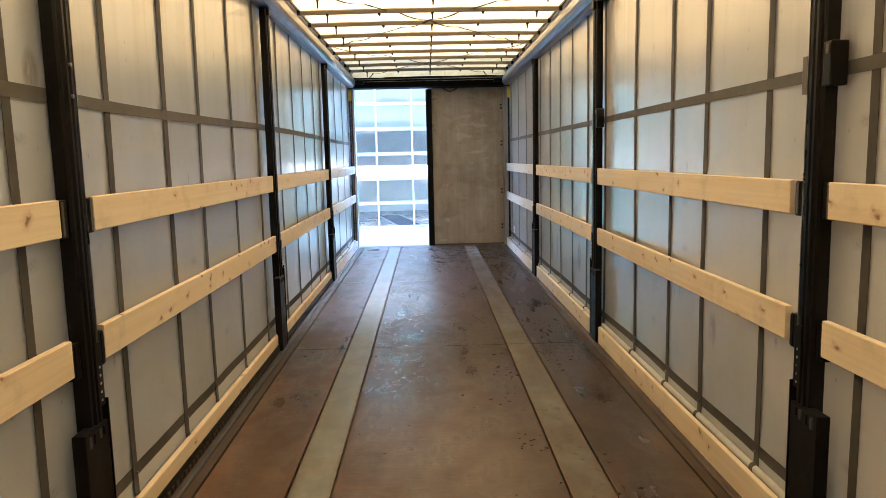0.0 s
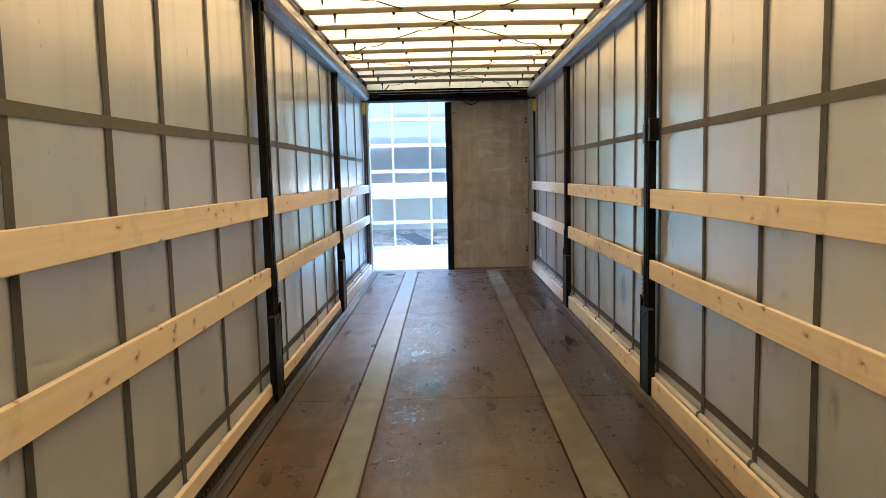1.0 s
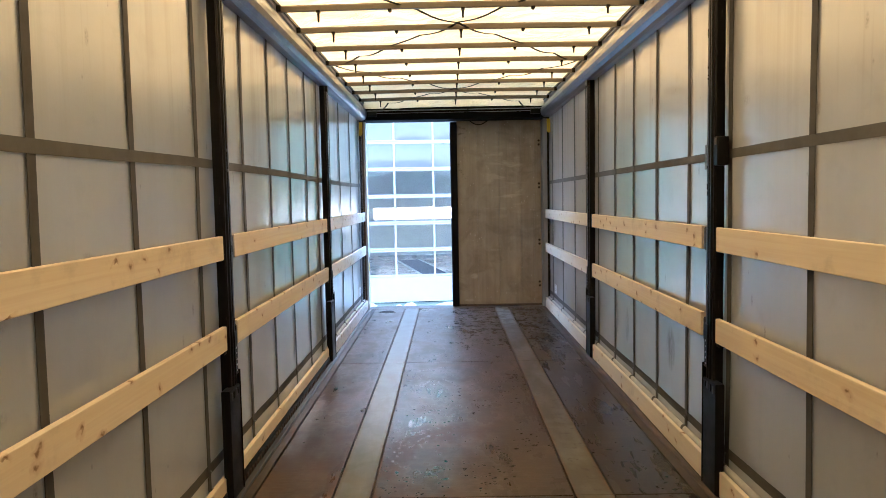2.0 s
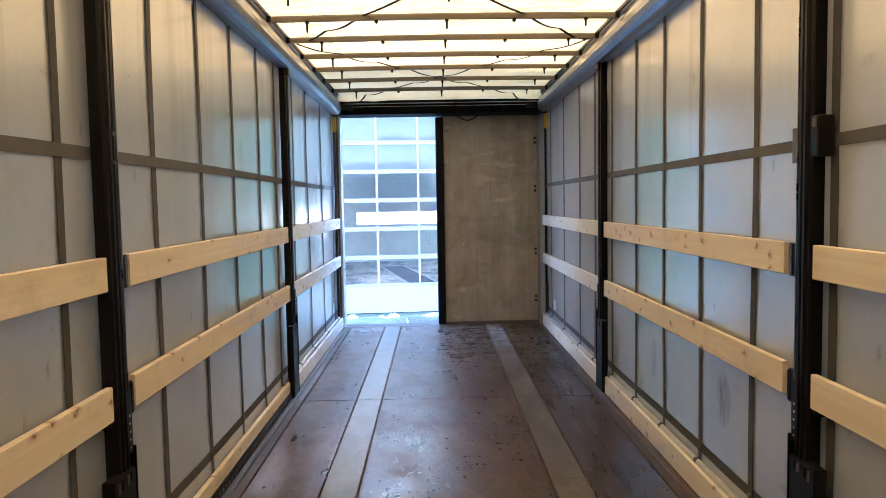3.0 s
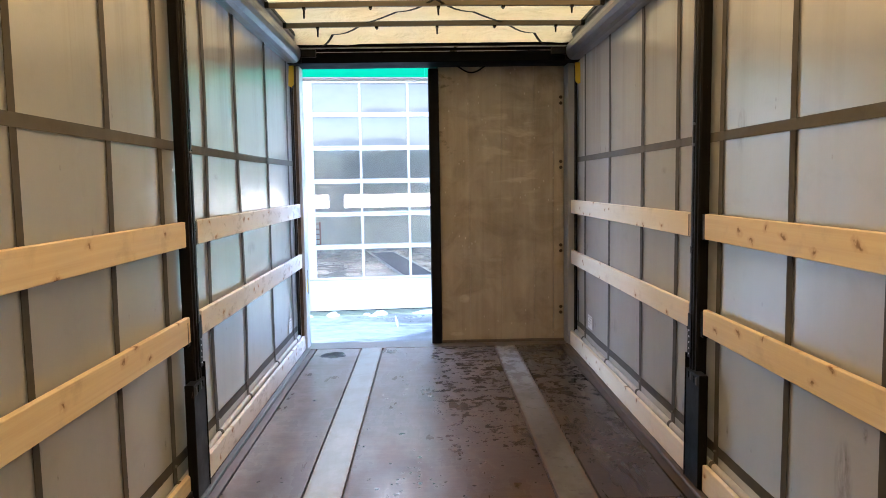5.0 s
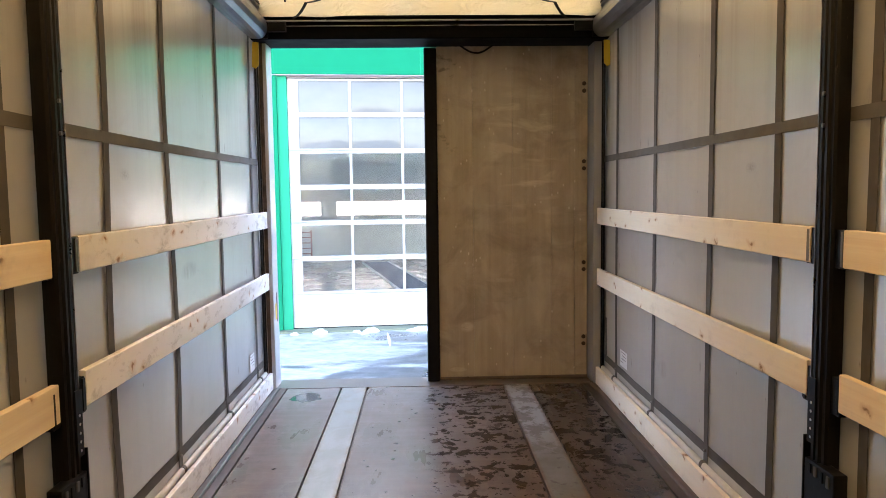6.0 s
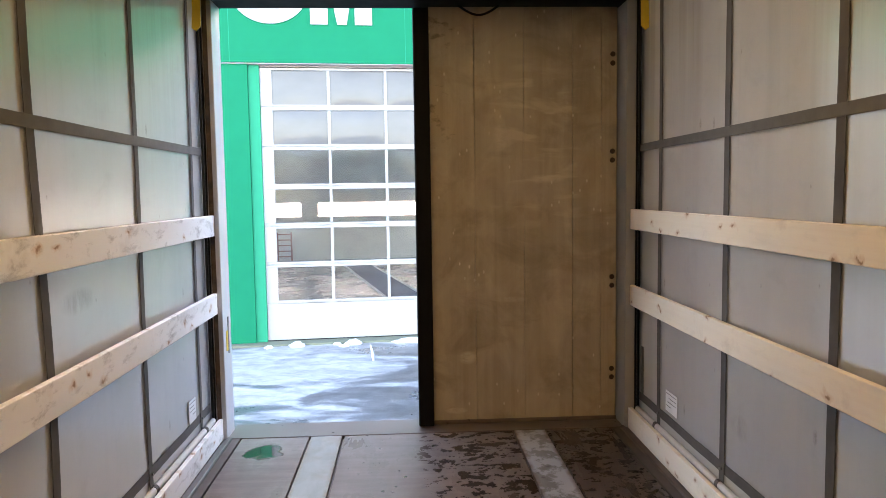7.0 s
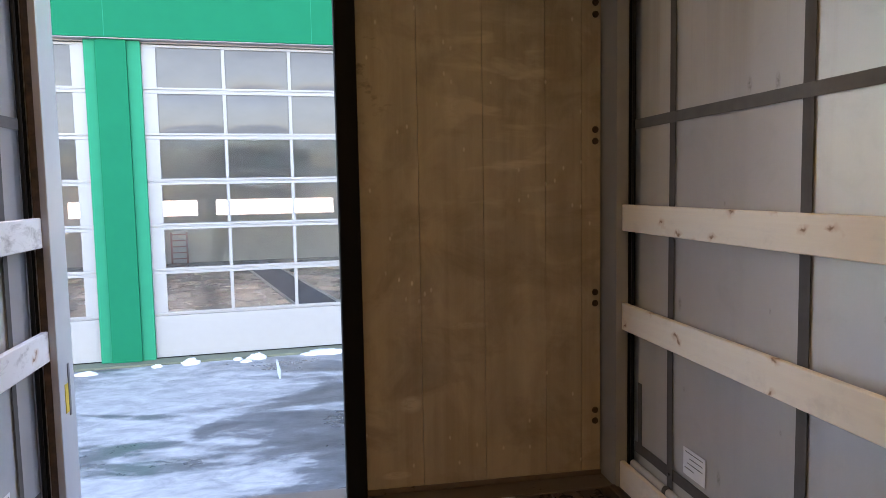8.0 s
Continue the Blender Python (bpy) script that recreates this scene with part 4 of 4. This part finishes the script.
for s in (-1, 1):
    for n, (y0, y1) in enumerate(ENDS[s]):
        grey = ", weathered and paled in colour for door daylight" if n == 3 else ""
        for z0, z1, word in ((1.212, 1.332, "upper"), (0.755, 0.878, "middle"), (-0.005, 0.118, "lowest")):
            low = word == "lowest"
            a, b = (y0 - 0.10, y1 + 0.06) if low and 0 < n < 3 else (y0 - (0.1 if low and n else 0), y1 + (0.06 if low and n < 1 else 0))
            if low:
                z0, z1 = (0.024 if n < 3 else 0.004, 0.128) if s < 0 else (0.0, 0.130)
            solid("side_board", side_board(s, a, b, z0, z1, (1.228 if s < 0 and n < 3 else 1.216) if low else 1.222, 0.004 * math.sin(n * 2.3 + z0 * 9)), SPRUCE,
                  "planed spruce " + word + " side board with knots" + grey, "board", "side boards")


# ---- front wall behind, closing the place ----
tagged(part("wall_front", boxed(-1.29, 1.29, FRONT - 0.05, FRONT, -0.16, 2.82), LEAF), "plain brown plywood front wall of the trailer", "wall", kind="structure")


# ---- rear frame and door ----
portal = thing("rear_frame", (0, 12.0, 0.0), "black header and grey corner posts of the rear door frame", "door frame", kind="structure")
header = part("header", boxed(-1.29, 1.29, 11.76, 12.08, 2.553, 2.69, bevel=0.006), MATT_BLACK, portal, "black steel header beam")
part("upper_bar", boxed(-1.22, 1.22, 11.735, 11.758, 2.672, 2.681, bevel=0.003), BARE, header, "thin bare steel bar")
part("lower_bar", boxed(-1.18, 1.18, 11.748, 11.758, 2.640, 2.645, bevel=0.002), BARE, header, "thin bare steel bar")
part("cap", boxed(-1.29, 1.29, 11.74, 12.08, 2.692, 2.712, bevel=0.006), MATT_BLACK, header, "black roof edge strip")
for s in (-1, 1):
    part("bracket", boxed(*sorted((s * 1.02, s * 1.15)), 11.72, 11.757, 2.60, 2.665, bevel=0.006), BLACK, header)
    mat = PALE if s < 0 else POST_PAINT
    corner = part("corner_post", boxed(*sorted((s * 1.195, s * 1.30)), 11.872, 12.055 if s < 0 else 12.10, -0.03, 2.55, bevel=0.006), mat, portal, "brushed steel corner post" if s < 0 else "grey painted corner post")
    part("corner_seal", boxed(*sorted((s * 1.252, s * 1.272)), 11.858, 11.871, -0.02, 2.55, bevel=0.003), RUBBER, corner)
    # unseen strip added outside to keep daylight out of the corner gap
    part("outer_seal", boxed(*sorted((s * 1.293, s * 1.308)), 11.79, 11.873, -0.10, 2.60, bevel=0.003), RUBBER, corner)
    if s < 0:
        # dark strip stands in for shade on the post's front face
        part("flange", boxed(-1.248, -1.222, 11.8688, 11.8715, -0.02, 2.55), EDGE, corner, "dark brown strip standing in for shade on the post front")
    part("tension_bar", rod(bmesh.new(), (s * 1.266, 11.846, -0.05), (s * 1.266, 11.846, 2.55), 0.009, 10), BLACK, corner)
# lettering strip and slot on the left corner post
part("reflector", boxed(-1.195, -1.192, 11.93, 11.965, 0.52, 0.64), YELLOW, portal, "yellow reflective strip")
part("latch_slot", boxed(-1.195, -1.191, 11.972, 11.99, 0.50, 0.72), INK, portal)

for s, x in ((-1, -1.235), (1, 1.25)):
    bm = bmesh.new()
    outline = [(-0.02, 2.53), (0.022, 2.53), (0.030, 2.36), (0.006, 2.345), (-0.018, 2.37)]
    a = [bm.verts.new((x + s * dx, 11.735, z)) for dx, z in outline]
    b = [bm.verts.new((x + s * dx, 11.728, z)) for dx, z in outline]
    for i in range(5):
        bm.faces.new((a[i], a[(i + 1) % 5], b[(i + 1) % 5], b[i]))
    bm.faces.new(a[::-1]), bm.faces.new(b)
    bmesh.ops.recalc_face_normals(bm, faces=bm.faces)
    solid("yellow_tag", bm, YELLOW, "yellow plastic tag hanging at the top corner", "tag", "corner tags")

leaf = thing("cargo_door", (0.6, 12.05, 0.03), "shut brown plywood cargo door leaf with a black rubber edge", "door")
SEAMS = (0.041, 0.31, 0.612, 0.912, 1.090, 1.187)
for x0, x1 in zip(SEAMS, SEAMS[1:]):
    part("panel", boxed(x0 + 0.001, x1 - 0.001, 12.032, 12.06, 0.012, 2.55, bevel=0.0008), LEAF, leaf)
part("edge_seal", boxed(-0.055, 0.040, 11.975, 12.075, 0.006, 2.535, bevel=0.012), RUBBER, leaf, "black rubber door edge")
part("backing", boxed(-0.03, 1.1935, 12.062, 12.085, 0.006, 2.55), GREY_PAINT, leaf)
part("bottom_seal", boxed(0.041, 1.187, 12.020, 12.031, 0.004, 0.030, bevel=0.004), SILL, leaf)
for z in (2.243, 1.657, 0.882, 0.301):
    for d in (-0.027, 0.027):
        bm = rod(bmesh.new(), (1.160, 12.032, z + d), (1.160, 12.024, z + d), 0.0165, 14, 0.013)
        part("bolt", bm, BOLT, leaf)
bm = bmesh.new()
last = None
for i in range(15):
    f = i / 14
    p = (0.22 + 0.24 * f, 12.0, 2.55 - 0.055 * math.sin(math.pi * f))
    if last:
        rod(bm, last, p, 0.007, 8)
    last = p
solid("cable", bm, RUBBER, "black cable drooping from the header over the door", "cable")


# ---- outside: yard ----
def yard():
    bm = bmesh.new()
    bmesh.ops.create_grid(bm, x_segments=2, y_segments=2, size=900, matrix=Matrix.Translation((0, 10, GROUND_Z)))
    return bm


tagged(part("ground", yard(), GROUND), "wet concrete yard with thin patches of snow", "ground", kind="structure")

GATE_YAW = 5.0
SITE = pose(-2.62, 20.36, GROUND_Z, 0, 0, GATE_YAW)


def placed(ob):
    """Move a thing built in the building's own metres to the site."""
    ob.matrix_basis = SITE @ ob.matrix_basis
    return ob


def snow_lump(x, y, w, d, h, seed):
    bm = bmesh.new()
    bmesh.ops.create_icosphere(bm, subdivisions=3, radius=1)
    for v in bm.verts:
        k = 1 + 0.38 * noise.noise(v.co * 1.9 + Vector((seed, 0, 0))) + 0.16 * noise.noise(v.co * 5 + Vector((0, seed, 0)))
        v.co = Vector((x + v.co.x * w * 0.85 * k, y + v.co.y * d * 0.85 * k, max(-0.02, v.co.z * h * 0.72 * k)))
    return bm


# last entry: a thin straight white strip on the ground, drawn as snow
for i, (x, y, w, d, h) in enumerate(((0.05, -0.42, 0.09, 0.07, 0.07), (0.52, -0.38, 0.15, 0.10, 0.12), (1.22, -0.34, 0.08, 0.06, 0.06), (1.50, -0.36, 0.17, 0.11, 0.12),
                                     (1.34, -0.52, 0.10, 0.08, 0.05), (2.55, -0.34, 0.42, 0.16, 0.10), (3.25, -0.36, 0.36, 0.14, 0.11), (-0.9, -0.55, 0.18, 0.12, 0.07), (1.80, -1.16, 0.028, 0.66, 0.014))):
    lump = solid("snow_lump", snow_lump(x, y, w, d, h, i * 3.7), SNOW, "small lump of leftover snow by the gate", "snow", "snow lumps", smooth=True)
    placed(lump)

# ---- outside: workshop building, in its own metres: x along the front, y into the hall, z from the ground ----
# height and ends lie out of view, set to admit and block daylight
HEIGHT, DEEP = 7.2, 16.0
house = thing("workshop_building", (0, 0, 0), "green clad workshop building with glazed sectional gates", "building")
LEFT, RIGHT, PITCH = -5.78, 24.0, 4.95
part("kerb", boxed(LEFT, RIGHT, -0.30, 0.30, -0.02, 0.035, bevel=0.01), CONCRETE, house, "mossy concrete kerb strip")
part("fascia", boxed(LEFT, RIGHT, -0.16, 0.28, 4.90, HEIGHT, bevel=0.01), GREEN, house, "bright green fascia cladding")
for k in range(-1, 9):
    part("fascia_joint", boxed(-0.47 + 3.0 * k - 0.004, -0.47 + 3.0 * k + 0.004, -0.163, -0.158, 4.90, HEIGHT), GREEN_PALE, house)
part("drip_edge", boxed(LEFT, RIGHT, -0.14, 0.10, 4.886, 4.898), GREY_PAINT, house)
# gap in the roof, out of view, added to let daylight brighten the hall
for y0, y1 in ((-0.05, 5.0), (6.8, DEEP)):
    part("roof", boxed(LEFT, RIGHT, y0, y1, HEIGHT - 0.02, HEIGHT + 0.05), GREY_PAINT, house)
rooflight = part("rooflight", boxed(LEFT, RIGHT, 5.004, 6.796, HEIGHT, HEIGHT + 0.012), CLEAR, house, "unseen glazed roof strip added to light the hall")
rooflight.visible_shadow = False
for x in (LEFT, RIGHT):
    part("wall", boxed(x - 0.1, x + 0.1, 0.28, DEEP, 0.0, HEIGHT - 0.03), HALL_WALL, house)
for z0, z1 in ((0.0, 1.75), (2.32, HEIGHT - 0.03)):
    part("wall", boxed(LEFT, RIGHT, DEEP - 0.2, DEEP, z0, z1), HALL_WALL, house)
for k in range(6):
    x = -4.9 + 4.95 * k
    part("wall_pier", boxed(x - 0.32, x + 0.32, DEEP - 0.19, DEEP - 0.01, 1.75, 2.32), HALL_WALL, house)
    if k < 5:
        # frosting is added here to tame the low sun's glare
        part("rear_window", boxed(x + 0.32, x + 4.63, DEEP - 0.11, DEEP - 0.098, 1.75, 2.32), FROSTED, house, "window in the far hall wall, frosting added to dim the glare")
part("hall_floor", boxed(LEFT, RIGHT, 0.30, DEEP, -0.05, 0.03), HALL_FLOOR, house, "polished brown hall floor")
for k in range(-1, 6):
    x = PITCH * k
    pier = part("pier", boxed(x - 0.62, x - 0.19, -0.10, 0.28, 0.035, 4.883, bevel=0.008), GREEN, house, "bright green pier")
    part("edging", boxed(x - 0.78, x - 0.622, -0.05, 0.28, 0.035, 4.883, bevel=0.006), GREEN_PALE, pier)
    part("edging", boxed(x - 0.188, x - 0.002, -0.05, 0.28, 0.035, 4.883, bevel=0.006), GREEN_PALE, pier)
placed(house)


def pillow(x0, x1, z0, z1, swell):
    """A plastic pane that swells a little between its edges."""
    bm = bmesh.new()
    nx, nz = 12, 9
    sides = []
    for y, way in ((0.044, -1), (0.048, -1)):
        rows = []
        for i in range(nx + 1):
            u = 2 * i / nx - 1
            rows.append([bm.verts.new((x0 + (x1 - x0) * i / nx, y + way * swell * (1 - u ** 4) * (1 - (2 * j / nz - 1) ** 4), z0 + (z1 - z0) * j / nz)) for j in range(nz + 1)])
        sides.append(rows)
    for rows in sides:
        for i in range(nx):
            for j in range(nz):
                bm.faces.new((rows[i][j], rows[i + 1][j], rows[i + 1][j + 1], rows[i][j + 1]))
    bmesh.ops.recalc_face_normals(bm, faces=bm.faces)
    return bm


def sectional_gate():
    gate = thing("sectional_gate", (0, 0, 0), "white sectional gate with rows of glazed panes", "gate", "sectional gates")
    W = 4.17
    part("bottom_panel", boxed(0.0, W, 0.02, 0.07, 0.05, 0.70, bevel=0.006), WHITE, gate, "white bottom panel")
    part("gate_seal", boxed(0.0, W, 0.025, 0.06, 0.03, 0.052), RUBBER, gate)
    cols = [(0.20 + 1.0 * c, 0.20 + 1.0 * c + (0.95 if c < 3 else 0.78)) for c in range(4)]
    for r in range(6):
        z0 = 0.72 + 0.69 * r
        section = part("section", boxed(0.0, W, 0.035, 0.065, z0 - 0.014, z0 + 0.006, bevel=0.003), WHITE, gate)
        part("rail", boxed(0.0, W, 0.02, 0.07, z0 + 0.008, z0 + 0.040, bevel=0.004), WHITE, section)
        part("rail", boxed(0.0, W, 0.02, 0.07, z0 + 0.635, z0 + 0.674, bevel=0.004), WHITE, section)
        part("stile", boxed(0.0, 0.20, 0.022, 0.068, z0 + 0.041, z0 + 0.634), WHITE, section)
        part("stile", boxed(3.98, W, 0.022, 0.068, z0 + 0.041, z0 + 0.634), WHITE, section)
        for c in range(4):
            a, b = cols[c]
            if c:
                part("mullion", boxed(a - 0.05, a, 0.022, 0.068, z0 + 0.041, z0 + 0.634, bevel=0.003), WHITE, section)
            pane = part("pane", pillow(a + 0.001, b - 0.001, z0 + 0.041, z0 + 0.634, 0.007 + 0.005 * math.sin(r * 2.1 + c * 4.7)), OPAL if r > 3 else CLEAR, section, "opal pane" if r > 3 else "", True)
            pane.visible_shadow = r > 3
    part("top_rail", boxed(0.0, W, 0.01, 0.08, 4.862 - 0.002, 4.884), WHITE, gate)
    return gate


first_gate = sectional_gate()
for k in (-1, 1, 2, 3, 4):
    copy_thing(first_gate, SITE @ pose(PITCH * k, 0, 0))
placed(first_gate)


# letters of the sign are cut by the door header: plain white shapes
def sign_shape(points):
    bm = bmesh.new()
    a = [bm.verts.new((x, -0.165, z)) for x, z in points]
    b = [bm.verts.new((x, -0.185, z)) for x, z in points]
    n = len(points)
    for i in range(n):
        bm.faces.new((a[i], a[(i + 1) % n], b[(i + 1) % n], b[i]))
    bm.faces.new(a[::-1]), bm.faces.new(b)
    bmesh.ops.recalc_face_normals(bm, faces=bm.faces)
    return bm


def sign_ring(cx, cz, rx, rz, hole):
    bm = bmesh.new()
    n = 40
    rows = []
    for y in (-0.165, -0.185):
        for k in (1.0, hole):
            rows.append([bm.verts.new((cx + k * rx * math.cos(2 * math.pi * i / n), y, cz + k * rz * math.sin(2 * math.pi * i / n))) for i in range(n)])
    for p, q in ((0, 1), (1, 3), (3, 2), (2, 0)):
        for i in range(n):
            bm.faces.new((rows[p][i], rows[p][(i + 1) % n], rows[q][(i + 1) % n], rows[q][i]))
    bmesh.ops.recalc_face_normals(bm, faces=bm.faces)
    return bm


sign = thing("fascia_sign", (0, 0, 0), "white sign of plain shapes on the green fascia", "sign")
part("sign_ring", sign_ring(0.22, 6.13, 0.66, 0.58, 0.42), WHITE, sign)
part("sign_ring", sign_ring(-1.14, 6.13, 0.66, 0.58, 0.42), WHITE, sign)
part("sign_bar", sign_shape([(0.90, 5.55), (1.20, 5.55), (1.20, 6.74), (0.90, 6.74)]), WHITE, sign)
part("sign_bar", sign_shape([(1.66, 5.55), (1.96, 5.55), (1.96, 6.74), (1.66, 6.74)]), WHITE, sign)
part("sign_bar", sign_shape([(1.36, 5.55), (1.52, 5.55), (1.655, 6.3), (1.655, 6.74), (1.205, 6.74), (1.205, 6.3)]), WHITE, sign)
placed(sign)

# inside the hall
pit = thing("inspection_pit", (0, 0, 0), "long blue edged inspection pit let into the hall floor", "pit")
part("pit_cover", boxed(1.42, 2.32, 3.2, 13.0, 0.032, 0.045), BLUE_STEEL, pit)
part("edge_strip", boxed(1.33, 1.418, 3.2, 13.0, 0.032, 0.06), GREY_PAINT, pit)
part("edge_strip", boxed(2.322, 2.41, 3.2, 13.0, 0.032, 0.06), GREY_PAINT, pit)
pit.matrix_basis = pose(1.9, 13, 0, 0, 0, 7) @ pose(-1.9, -13, 0)
placed(pit)
ladder = thing("ladder", (0, 0, 0), "short red brown painted step ladder against the hall wall", "ladder")
for x in (-1.25, -0.72):
    part("stile", boxed(x, x + 0.06, 15.66, 15.72, 0.03, 1.16), RED_PAINT, ladder)
for k in range(5):
    part("rung", boxed(-1.188, -0.722, 15.67, 15.71, 0.18 + 0.22 * k, 0.22 + 0.22 * k), RED_PAINT, ladder)
placed(ladder)
